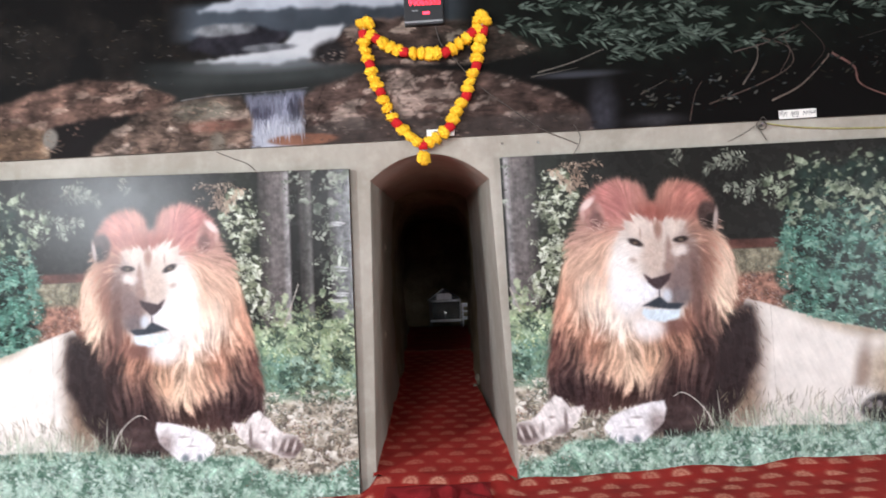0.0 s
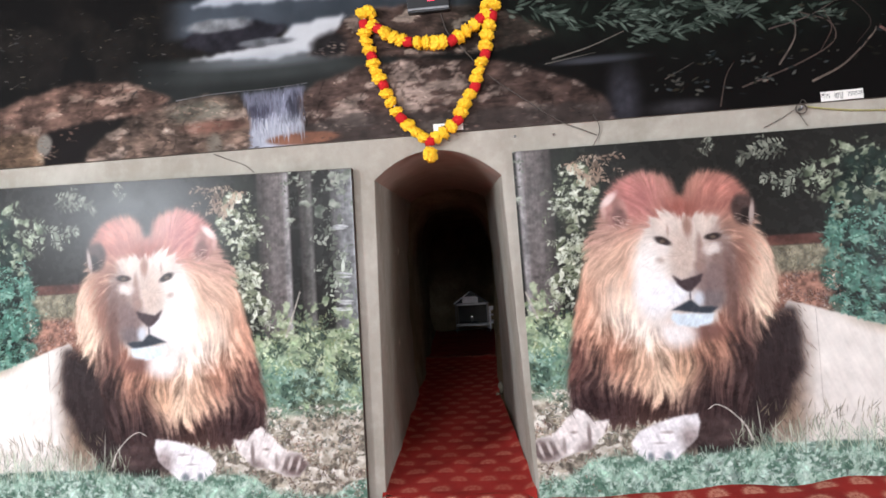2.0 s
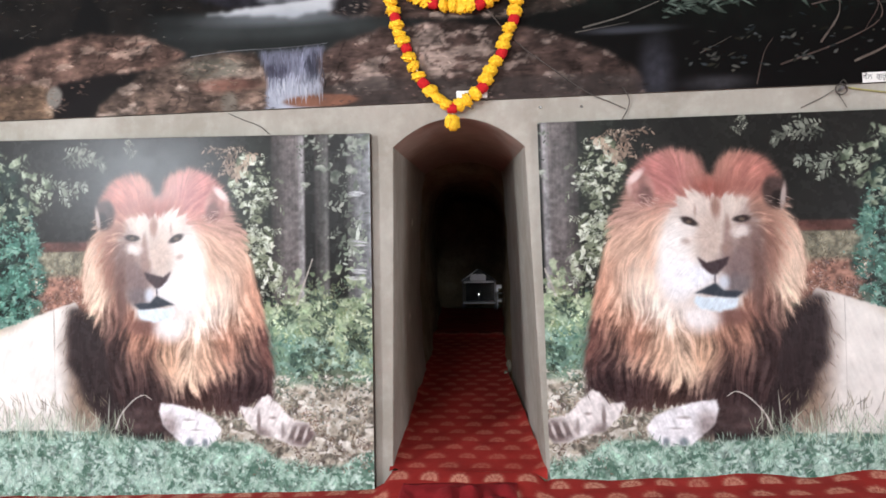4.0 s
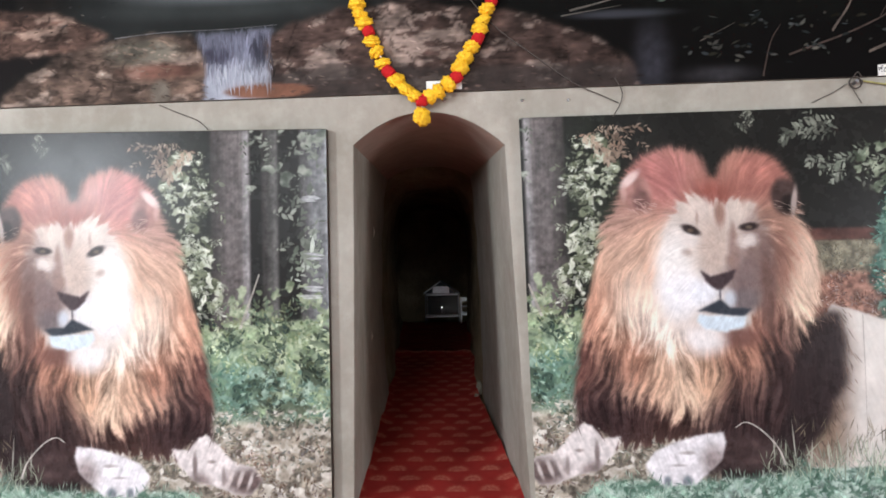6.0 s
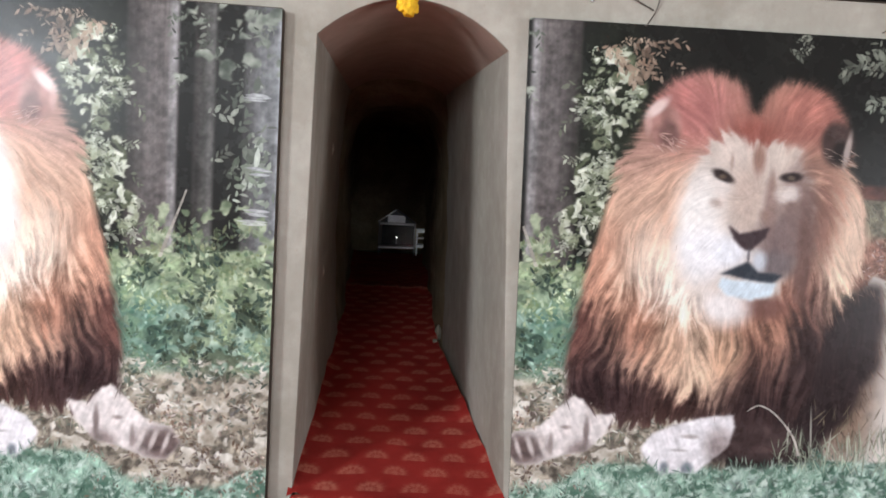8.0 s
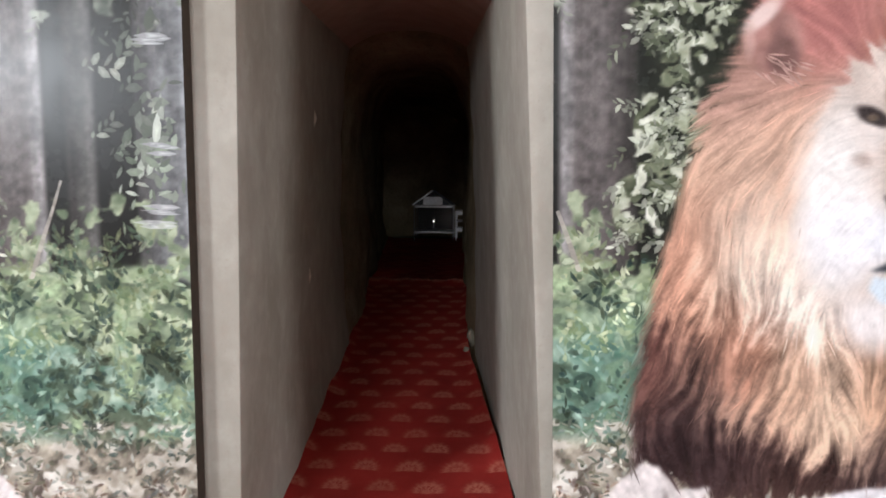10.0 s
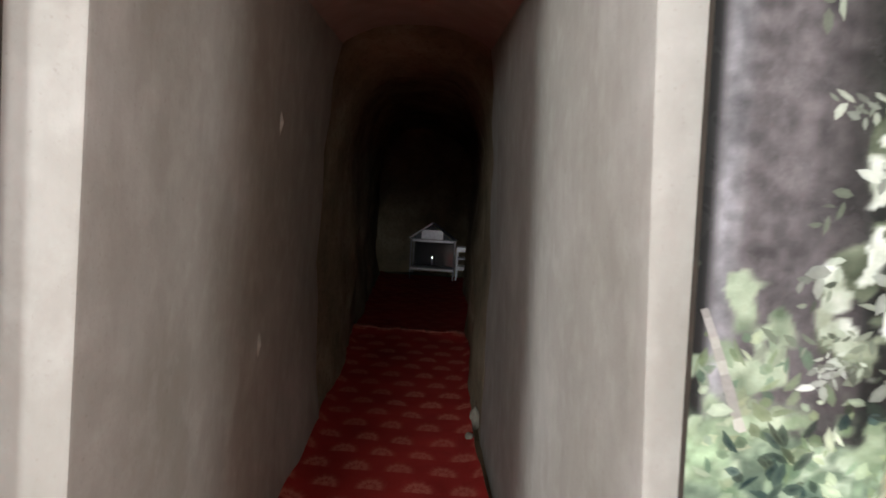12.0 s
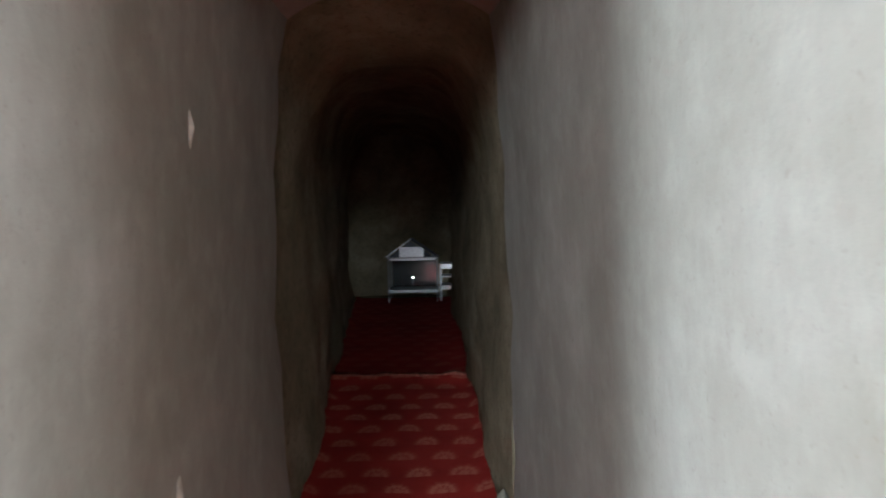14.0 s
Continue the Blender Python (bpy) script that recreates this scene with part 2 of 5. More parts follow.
ground = mesh_ob("ground", [(-300, -300, -0.6), (300, -300, -0.6), (300, 300, -0.6), (-300, 300, -0.6)], [(0, 1, 2, 3)], M_CEMENT)
tagged(ground, "pale dry earth around the building", "ground", kind="structure")

floor = sheet("floor", span(-8.6, 5.6, 0.2), span(-9.2, -0.01, 0.2), lambda x, y: room_z(x) - 0.02, M_CEMENT, "cement floor under the red carpet", 0.3)

# opening and passage: plaster section from the front arch to the rough tunnel
def arch_profile(xl0, xl1, xl2, zl, xr0, xr1, xr2, zr, crown, xc, z0, n=12):
    """Left foot, waist and spring, arch, and down the right side."""
    pts = []
    for i in range(n + 1):
        t = i / n
        x = (1 - t) ** 2 * xl0 + 2 * t * (1 - t) * xl1 + t * t * xl2
        pts.append((x, z0 + (zl - z0) * t))
    for i in range(1, 2 * n):
        t = i / (2 * n)
        x = xl2 + (xr2 - xl2) * t
        base = zl + (zr - zl) * t
        pts.append((x, base + (crown - (zl + zr) / 2) * (1 - abs(2 * t - 1) ** 2.1)))
    for i in range(n + 1):
        t = 1 - i / n
        x = (1 - t) ** 2 * xr0 + 2 * t * (1 - t) * xr1 + t * t * xr2
        pts.append((x, z0 + (zr - z0) * t))
    return pts


FRONT = arch_profile(-0.492, -0.465, -0.45, 2.178, 0.572, 0.505, 0.45, 2.152, 2.362, 0.0, -0.4)
BACK = arch_profile(-0.585, -0.76, -0.605, 2.345, 0.29, 0.315, 0.222, 2.345, 2.455, -0.19, -0.1)
WALL_L, WALL_R, WALL_TOP, DEPTH = -8.6, 5.6, 4.3, 2.66


def front_wall():
    verts, faces = [], []
    n = len(FRONT)
    # outer frame of the front face, matched to the profile by its sides
    outer = []
    k = 12
    for i in range(n):
        if i <= k:
            outer.append((WALL_L, -0.4 + (WALL_TOP + 0.4) * i / k))
        elif i >= n - 1 - k:
            outer.append((WALL_R, -0.4 + (WALL_TOP + 0.4) * (n - 1 - i) / k))
        else:
            outer.append((WALL_L + (WALL_R - WALL_L) * (i - k) / (n - 1 - 2 * k), WALL_TOP))
    rings = [[(x, 0.0, z) for x, z in outer]]
    cx = 0.02

    def grown(p, d):
        x, z = p
        if z >= 2.15:
            v = Vector((x - cx, z - 1.6)).normalized()
            return x + v.x * d, z + v.y * d
        return x + (d if x > cx else -d), z
    rings.append([(*grown(p, 0.009), 0) for p in FRONT])
    rings[-1] = [(x, 0.0, z) for x, z, _ in rings[-1]]
    rings.append([(grown(p, 0.0025)[0], 0.0025, grown(p, 0.0025)[1]) for p in FRONT])
    rings.append([(x, 0.010, z) for x, z in FRONT])
    steps = 26
    for s in range(1, steps + 1):
        t = s / steps
        y = 0.010 + (DEPTH - 0.010) * t
        ring = []
        for (x0, z0), (x1, z1) in zip(FRONT, BACK):
            x, z = x0 + (x1 - x0) * t, z0 + (z1 - z0) * t
            w = 0.011 * noise.noise(Vector((x * 2.2, y * 1.7, z * 1.6))) + 0.004 * noise.noise(Vector((x * 7, y * 6, z * 6)))
            side = 1 if x > -0.1 else -1
            if s == steps:
                w += 0.02 * noise.noise(Vector((9, y * 3, z * 5)))
            ring.append((x + side * w * (abs(x) > 0.2), y, z + (w if z > 2.15 else 0)))
        rings.append(ring)
    # back rim that thickens the lining's end
    rings.append([(x + (0.5 if x > -0.19 else -0.5) * (1 if z < 2.3 else 0.6), DEPTH + 0.01, z + (0.5 if z > 2.3 else 0)) for x, _, z in rings[-1]])
    for r in rings:
        verts += r
    for j in range(len(rings) - 1):
        for i in range(n - 1):
            faces.append((j * n + i, j * n + i + 1, (j + 1) * n + i + 1, (j + 1) * n + i))
    ob = mesh_ob("wall_front", verts, faces, M_PLASTER)
    me = ob.data
    me.polygons.foreach_set("use_smooth", [i >= 3 * (n - 1) for i in range(len(me.polygons))])
    me.materials.append(M_VAULT)
    cols = n - 1
    me.polygons.foreach_set("material_index", [1 if (i // cols) >= 3 and (i // cols) < len(rings) - 2 and 12 <= i % cols < cols - 12 else 0 for i in range(len(me.polygons))])
    me.set_sharp_from_angle(angle=radians(24))
    return tagged(ob, "grey cement-plastered wall with a narrow arched passage", "wall", kind="structure")


front_wall()


def tunnel():
    """Rough mud-plastered tunnel behind the passage, rounder in its arch, wider at its far end."""
    verts, faces = [], []
    n, steps = 72, 70
    for s in range(steps + 1):
        t = s / steps
        y = DEPTH - 0.03 + (8.75 - DEPTH) * t
        fz = tunnel_z(y)
        xl = -0.655 + (-1.25 + 0.655) * t ** 1.15
        xr = 0.275 + (0.10 - 0.275) * t
        e = 1 - step01(0.0, 0.12, t)
        top = fz + 2.10 + 0.17 * e - 0.08 * t
        xl, xr = xl - 0.03 * e, xr + 0.03 * e
        for i in range(n + 1):
            a = math.pi * (1.14 - 1.28 * i / n)
            ca, sa = math.cos(a), math.sin(a)
            p = 0.62 - 0.30 * e
            x = (xl + xr) / 2 + (xr - xl) / 2 * math.copysign(abs(ca) ** p, ca)
            mid = fz + 1.05
            z = mid + (top - mid) * math.copysign(abs(sa) ** (p if sa > 0 else 1.0), sa) * (1 if sa > 0 else 2.6)
            nv = Vector((x * 1.6, y * 1.3, z * 1.4))
            w = 0.075 * noise.noise(nv) + 0.035 * noise.noise(nv * 3.1) + 0.014 * noise.noise(nv * 8.3)
            w *= min(1, 0.15 + t * 5)
            d = Vector((ca, sa)).normalized()
            verts.append((x + d.x * w, y, z + d.y * w))
    for s in range(steps):
        for i in range(n):
            faces.append((s * (n + 1) + i, s * (n + 1) + i + 1, (s + 1) * (n + 1) + i + 1, (s + 1) * (n + 1) + i))
    ob = mesh_ob("wall_tunnel", verts, faces, M_ROCK, smooth=True)
    m = ob.modifiers.new("thick", 'SOLIDIFY')
    m.thickness, m.offset = 0.2, 1
    tagged(ob, "rough brown mud-plastered tunnel wall and vault", "wall", kind="structure")
    # far end
    verts, faces = [], []
    w = 40
    for j in range(w + 1):
        for i in range(w + 1):
            x, z = -1.9 + 2.7 * i / w, 0.1 + 2.9 * j / w
            r = math.hypot((x + 0.58) / 0.75, (z - 1.3) / 1.2)
            verts.append((x, 8.72 - 0.22 * r ** 3 * 0.3 + 0.06 * noise.noise(Vector((x * 2, 3, z * 2))) + 0.02 * noise.noise(Vector((x * 8, 3, z * 8))), z))
    for j in range(w):
        for i in range(w):
            faces.append((j * (w + 1) + i, j * (w + 1) + i + 1, (j + 1) * (w + 1) + i + 1, (j + 1) * (w + 1) + i))
    ob = mesh_ob("wall_far_end", verts, faces, M_ROCK, smooth=True)
    m = ob.modifiers.new("thick", 'SOLIDIFY')
    m.thickness, m.offset = 0.2, -1
    tagged(ob, "rough brown mud-plastered end wall of the tunnel", "wall", kind="structure")


tunnel()
sheet("floor_tunnel", span(-1.6, 0.8, 0.1), span(0.0, 8.7, 0.15), lambda x, y: tunnel_z(y) - 0.03, M_ROCK, "earthen floor under the tunnel carpet", 0.25)


def slab(name, a, b, material, label):
    return tagged(part(name, box_bm(a, b), material), label, name.split("_")[0], kind="structure")


# unseen side and back walls; right and middle openings are added to admit fill
slab("wall_left", (-8.8, -9.3, -0.5), (-8.6, -0.003, 4.3), M_PAINT, "pale painted side wall")
for i, (y0, y1, z0, z1) in enumerate(((-9.1, -5.6, -0.5, 4.3), (-5.6, -3.2, 2.3, 4.3), (-3.2, -0.003, -0.5, 4.3))):
    slab("wall_right_%d" % (i + 1), (5.6, y0, z0), (5.8, y1, z1), M_PAINT, "unseen pale side wall with an opening added for fill")
for i, (x0, x1, z0, z1) in enumerate(((-8.6, -8.5, -0.5, 4.3), (-8.5, -6.1, -0.5, 2.5), (-8.5, -6.1, 4.0, 4.3), (-6.1, -2.6, -0.5, 4.3), (-2.6, 1.9, -0.5, 2.7), (-2.6, 1.9, 3.6, 4.3), (-0.6, 0.7, 2.7, 3.6), (1.9, 5.6, -0.5, 4.3))):
    slab("wall_back_%d" % (i + 1), (x0, -9.3, z0), (x1, -9.1, z1), M_PAINT, "unseen pale back wall with window openings, one added for fill")
# ceiling out of view, added to close the hall and limit bounce
slab("ceiling", (-8.8, -9.3, 4.303), (5.8, 0.2, 4.5), M_CEIL, "unseen flat grey ceiling added to close the hall")


# carpets
def carpet_edge(y, side):
    return 0.012 * noise.noise(Vector((y * 4, side * 7, 0)))


def hall_carpet():
    """Motif cloth over the hall floor, turned up a little where it meets the wall."""
    xs, ys = span(-4.8, 4.8, 0.06), span(-6.4, -0.035, 0.055)
    verts, faces = [], []
    for y in ys:
        for x in xs:
            z = floor_z(x, y) + 0.006
            z += 0.010 * noise.noise(Vector((x * 2.1, y * 2.6, 1))) + 0.004 * noise.noise(Vector((x * 8, y * 6, 2)))
            z += 0.012
            if x > 0.6:
                z += 0.045 * step01(-0.28, -0.04, y) * (0.7 + 0.8 * noise.noise(Vector((x * 2.5, 0, 5))))
            verts.append((x, y, z))
    w = len(xs)
    for j in range(len(ys) - 1):
        for i in range(w - 1):
            faces.append((j * w + i, j * w + i + 1, (j + 1) * w + i + 1, (j + 1) * w + i))
    ob = mesh_ob("carpet", verts, faces, M_CARPET, smooth=True)
    return tagged(ob, "red floor cloth with pale leaf motifs on the hall floor", "carpet")


def tunnel_runner(ya, yb, drop, material, label):
    ys, across = span(ya, yb, 0.05), 26
    verts, faces = [], []
    for y in ys:
        t = max(0, min(1, y / DEPTH))
        if y < DEPTH:
            xl, xr = -0.50 + (-0.63 + 0.50) * t, 0.56 + (0.245 - 0.56) * t
        else:
            u = (y - DEPTH) / 6.0
            xl, xr = -0.63 - 0.50 * u, 0.245 - 0.16 * u
        xl += carpet_edge(y, 1) - 0.004
        xr += carpet_edge(y, 2)
        for i in range(across + 1):
            s = i / across
            x = xl + (xr - xl) * s
            z = tunnel_z(max(0, y)) if y >= 0 else floor_z(x, y)
            z += 0.018 + 0.007 * noise.noise(Vector((x * 4, y * 3, 8)))
            z += 0.035 * max(0, abs(2 * s - 1) - 0.86) / 0.14 * (0.6 + noise.noise(Vector((y * 3, s, 1))))
            z -= drop
            if drop == 0 and y > yb - 0.12:
                z += 0.02 * step01(yb - 0.12, yb, y) * (1 + noise.noise(Vector((x * 9, 2, 3))))
            fray = 0.02 * noise.noise(Vector((x * 7, 5, 2))) if y > yb - 0.01 else 0
            verts.append((x, y + fray, z))
    w = across + 1
    for j in range(len(ys) - 1):
        for i in range(across):
            faces.append((j * w + i, j * w + i + 1, (j + 1) * w + i + 1, (j + 1) * w + i))
    ob = mesh_ob("runner_carpet", verts, faces, material, smooth=True)
    if drop == 0:
        # pale worn hem that turns up at its end, in scallops
        row, hv, hf = verts[-w:], [], []
        for k, (x, y, z) in enumerate(row):
            h = 0.008 + 0.022 * abs(math.sin(k * 0.48))
            hv += [(x, y - 0.012, z + 0.002), (x, y + 0.008, z + h), (x, y + 0.012, z - 0.02)]
        for k in range(len(row) - 1):
            a = 3 * k
            hf += [(a, a + 3, a + 4, a + 1), (a + 1, a + 4, a + 5, a + 2)]
        mesh_ob("hem", hv, hf, M_HEM, ob, "pale frayed hem", smooth=True)
    return tagged(ob, label, "carpet")


hall_carpet()
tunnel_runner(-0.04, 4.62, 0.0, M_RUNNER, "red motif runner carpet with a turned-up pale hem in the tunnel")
tunnel_runner(4.56, 8.4, 0.035, M_CARPET_DIM, "red carpet with shade-dimmed motifs leading to the shrine box")


def crumpled_cloth():
    xs, ys = span(-0.38, 0.36, 0.018), span(-1.05, -0.20, 0.018)
    verts, faces = [], []
    for y in ys:
        for x in xs:
            fold = 0.10 * abs(noise.noise(Vector((x * 6.5 + y * 2.0, y * 2.2, 3)))) + 0.07 * max(0, noise.noise(Vector((x * 9, y * 3 + x * 4, 6))))
            verts.append((x + 0.02 * noise.noise(Vector((y * 5, 1, 1))), y + 0.03 * noise.noise(Vector((x * 5, 4, 1))), floor_z(x, y) + 0.030 + fold * step01(-0.20, -0.34, y) + 0.02 * step01(-0.2, -0.5, y)))
    w = len(xs)
    for j in range(len(ys) - 1):
        for i in range(w - 1):
            faces.append((j * w + i, j * w + i + 1, (j + 1) * w + i + 1, (j + 1) * w + i))
    ob = mesh_ob("cloth_mat", verts, faces, M_CLOTH, smooth=True)
    m = ob.modifiers.new("thick", 'SOLIDIFY')
    m.thickness = 0.012
    return tagged(ob, "crumpled plain dark red cloth before the arched opening", "mat")


crumpled_cloth()


# ---- printed pictures: soft masses on a fine grid, and small strokes over them ----
def table(seed):
    return np.random.RandomState(seed).rand(64, 64)


def vnoise(u, v, scale, seed):
    tb = table(seed)
    a, b = u * scale, v * scale
    i, j = np.floor(a).astype(int), np.floor(b).astype(int)
    f, g = a - i, b - j
    f, g = f * f * (3 - 2 * f), g * g * (3 - 2 * g)
    i, j, i1, j1 = i % 64, j % 64, (i + 1) % 64, (j + 1) % 64
    return (tb[i, j] * (1 - f) + tb[i1, j] * f) * (1 - g) + (tb[i, j1] * (1 - f) + tb[i1, j1] * f) * g


def fbm(u, v, scale, seed, octaves=4):
    s, amp, tot = 0, 0.5, 0
    for k in range(octaves):
        s = s + amp * vnoise(u, v, scale * 2 ** k, seed + k)
        tot += amp
        amp *= 0.55
    return s / tot


def sstep(a, b, v):
    t = np.clip((v - a) / (b - a), 0, 1)
    return t * t * (3 - 2 * t)


class Print:
    """A picture in metres: u to the right, z up."""

    def __init__(self, u0, u1, z0, z1, cell, rgb):
        self.nu, self.nz = int((u1 - u0) / cell) + 1, int((z1 - z0) / cell) + 1
        self.u, self.z = np.meshgrid(np.linspace(u0, u1, self.nu), np.linspace(z0, z1, self.nz))
        self.box = (u0, u1, z0, z1)
        self.col = np.ones((*self.u.shape, 3)) * np.array(rgb, float)
        self.quads, self.tint, self.soft = [], [], []
        self.rng = np.random.RandomState(7)
        self.tone, self.vinyl, self.chroma = 0.92, M_PRINT, 0.84

    def lay(self, mask, rgb, speck=0.0, scale=20, seed=3):
        c = np.array(rgb, float)
        if speck:
            c = c * (1 + speck * (2 * fbm(self.u, self.z, scale, seed)[..., None] - 1))
        self.col = self.col * (1 - mask[..., None]) + c * mask[..., None]

    def oval(self, cu, cz, ru, rz, soft=0.15, rag=0.0, scale=6, turn=0.0, seed=11):
        c, s = math.cos(radians(turn)), math.sin(radians(turn))
        a, b = self.u - cu, self.z - cz
        d = np.hypot((a * c + b * s) / ru, (-a * s + b * c) / rz)
        if rag:
            d = d + rag * (fbm(self.u, self.z, scale, seed) - 0.5)
        return 1 - sstep(1 - soft, 1 + soft, d)

    def shape(self, pts, rag=0.02, scale=8, seed=21):
        """Inside of an outline, its edge ruffled."""
        u = self.u + rag * 2 * (fbm(self.u, self.z, scale, seed) - 0.5)
        z = self.z + rag * 2 * (fbm(self.u, self.z, scale, seed + 9) - 0.5)
        n, ins = len(pts), np.zeros(u.shape, bool)
        for i in range(n):
            (a, b), (c, d) = pts[i], pts[(i + 1) % n]
            cross = ((b > z) != (d > z)) & (u < (c - a) * (z - b) / (d - b + 1e-12) + a)
            ins ^= cross
        m = ins.astype(float)
        for _ in range(2):
            m = (m + np.roll(m, 1, 0) + np.roll(m, -1, 0) + np.roll(m, 1, 1) + np.roll(m, -1, 1)) / 5
        return m

    def band(self, lo, hi, soft, axis="z"):
        v = self.z if axis == "z" else self.u
        return sstep(lo - soft, lo + soft, v) * (1 - sstep(hi - soft, hi + soft, v))

    def at(self, u, z):
        u0, u1, z0, z1 = self.box
        i = np.clip(((z - z0) / (z1 - z0) * (self.nz - 1)).round().astype(int), 0, self.nz - 1)
        j = np.clip(((u - u0) / (u1 - u0) * (self.nu - 1)).round().astype(int), 0, self.nu - 1)
        return self.col[i, j]

    def strokes(self, u, z, angle, length, width, rgb, curve=0.0, soft=0.45):
        """Tapered dabs; arrays of the same length."""
        u, z = np.asarray(u, float), np.asarray(z, float)
        n = len(u)
        angle, length, width, curve = (np.broadcast_to(np.asarray(v, float), n) for v in (angle, length, width, curve))
        ca, sa = np.cos(angle), np.sin(angle)
        curve = np.clip(curve, -0.3 * width / length, 0.3 * width / length)
        def at(t, side, bow):
            return np.stack([u + ca * length * t - sa * (curve * length * bow + side * width / 2), z + sa * length * t + ca * (curve * length * bow + side * width / 2)], -1)
        q = np.stack([at(0, 0, 0), at(.25, -.8, .8), at(.65, -.85, .9), at(1, 0, 0), at(.65, .85, .9), at(.25, .8, .8), at(.45, 0, 1)], 1)
        self.quads.append(q)
        self.tint.append(np.broadcast_to(np.asarray(rgb, float), (n, 3)))
        self.soft.append(np.full(n, soft))

    def cover(self, mask):
        """Takes away the strokes that a mass laid over them hides."""
        u0, u1, z0, z1 = self.box
        for k, q in enumerate(self.quads):
            c = q.mean(1)
            i = np.clip(((c[:, 1] - z0) / (z1 - z0) * (self.nz - 1)).round().astype(int), 0, self.nz - 1)
            j = np.clip(((c[:, 0] - u0) / (u1 - u0) * (self.nu - 1)).round().astype(int), 0, self.nu - 1)
            ok = mask[i, j] < 0.35
            self.quads[k], self.tint[k], self.soft[k] = q[ok], self.tint[k][ok], self.soft[k][ok]

    def scatter(self, n, where):
        """n random places inside a mask."""
        idx = self.rng.choice(where.size, n, p=(where / where.sum()).ravel())
        return self.u.ravel()[idx] + self.rng.uniform(-.004, .004, n), self.z.ravel()[idx] + self.rng.uniform(-.004, .004, n)

    def leaves(self, mask, n, size, lo, hi, tilt=0.0, spread=1.2, slim=0.42, gap=0.12):
        clump = gap + sstep(0.40, 0.60, fbm(self.u, self.z, 11, 61, 3))
        u, z = self.scatter(n, mask * clump)
        f = self.rng.rand(n, 1) ** 2.0
        rgb = np.array(lo, float) * (1 - f) + np.array(hi, float) * f
        rgb = rgb * (0.55 + 0.7 * vnoise(u, z, 9, 63))[:, None] * np.array((1, 1, 1)) + self.rng.uniform(-9, 9, (n, 1)) * np.array((1.0, 0.2, -0.9))
        self.strokes(u, z, tilt + self.rng.uniform(-spread, spread, n), size * self.rng.uniform(0.35, 1.35, n), size * slim * self.rng.uniform(0.4, 1.2, n), rgb,
                     self.rng.uniform(-.1, .1, n), 0.38)

    def grid_index(self, u, z):
        u0, u1, z0, z1 = self.box
        return (np.clip(((z - z0) / (z1 - z0) * (self.nz - 1)).round().astype(int), 0, self.nz - 1),
                np.clip(((u - u0) / (u1 - u0) * (self.nu - 1)).round().astype(int), 0, self.nu - 1))

    def pick(self, field, u, z):
        i, j = self.grid_index(u, z)
        return field[i, j]

    def blur(self, m, times):
        m = m.astype(float)
        for _ in range(times):
            m = (m + np.roll(m, 1, 0) + np.roll(m, -1, 0) + np.roll(m, 1, 1) + np.roll(m, -1, 1)) / 5
        return m

    def grain(self, way, reach, seed, soft):
        """Fibres along a field of directions: noise gathered down the flow, about 0 with a spread of 1."""
        n = self.blur(np.random.RandomState(seed).rand(*self.u.shape), soft)
        i0, j0 = np.indices(n.shape).astype(float)
        total = n.copy()
        for sign in (-1, 1):
            i, j = i0.copy(), j0.copy()
            for _ in range(reach):
                a, b = np.clip(i.round().astype(int), 0, self.nz - 1), np.clip(j.round().astype(int), 0, self.nu - 1)
                i, j = i + sign * np.sin(way[a, b]), j + sign * np.cos(way[a, b])
                total += n[np.clip(i.round().astype(int), 0, self.nz - 1), np.clip(j.round().astype(int), 0, self.nu - 1)]
        return (total - total.mean()) / total.std()

    def drag(self, field, way, far):
        """A field pulled along the flow by a distance that varies."""
        i, j = self.grid_index(self.u - far * np.cos(way), self.z - far * np.sin(way))
        return field[i, j]

    def shade(self, mask, amount):
        self.col = self.col * (1 + mask * np.clip(amount, -0.6, 0.6))[..., None]

    def dapple(self, mask, scale, much, lo, hi, seed):
        """Irregular small flecks, each patch of its own tone."""
        bu, bz = self.u + 0.03 * fbm(self.u, self.z, 14, seed + 5, 2), self.z + 0.03 * fbm(self.u, self.z, 14, seed + 9, 2)
        fleck = sstep(much - 0.02, much + 0.07, fbm(bu * 0.8 + bz * 0.3, bz - bu * 0.3, scale, seed, 2)) * sstep(0.3, 0.6, mask)
        tone = np.clip(1.8 * fbm(self.u, self.z, scale * 0.8, seed + 3, 3) - 0.4, 0, 1)[..., None]
        rgb = np.array(lo, float) * (1 - tone) + np.array(hi, float) * tone
        self.col = self.col * (1 - 0.9 * fleck[..., None]) + 0.9 * rgb * fleck[..., None]

    def sprigs(self, mask, n, size, lo, hi, tilt, spread):
        """Leafy twigs: pairs of pointed leaves along a bent stem, paler towards the tip."""
        u, z = self.scatter(n, mask)
        for a, b in zip(u, z):
            way, reach = tilt + self.rng.uniform(-spread, spread), size * self.rng.uniform(0.6, 1.25)
            k = int(self.rng.randint(4, 8))
            t = np.linspace(0.1, 1, k)
            ang = way + self.rng.uniform(-0.5, 0.5) * t
            side = np.where(np.arange(k) % 2, 1, -1) * self.rng.uniform(0.5, 1.0)
            f = np.clip(self.rng.rand() * 0.6 + 0.4 * self.rng.rand(k, 1), 0, 1)
            rgb = np.array(lo, float) * (1 - f) + np.array(hi, float) * f
            long = reach * self.rng.uniform(0.22, 0.55, k)
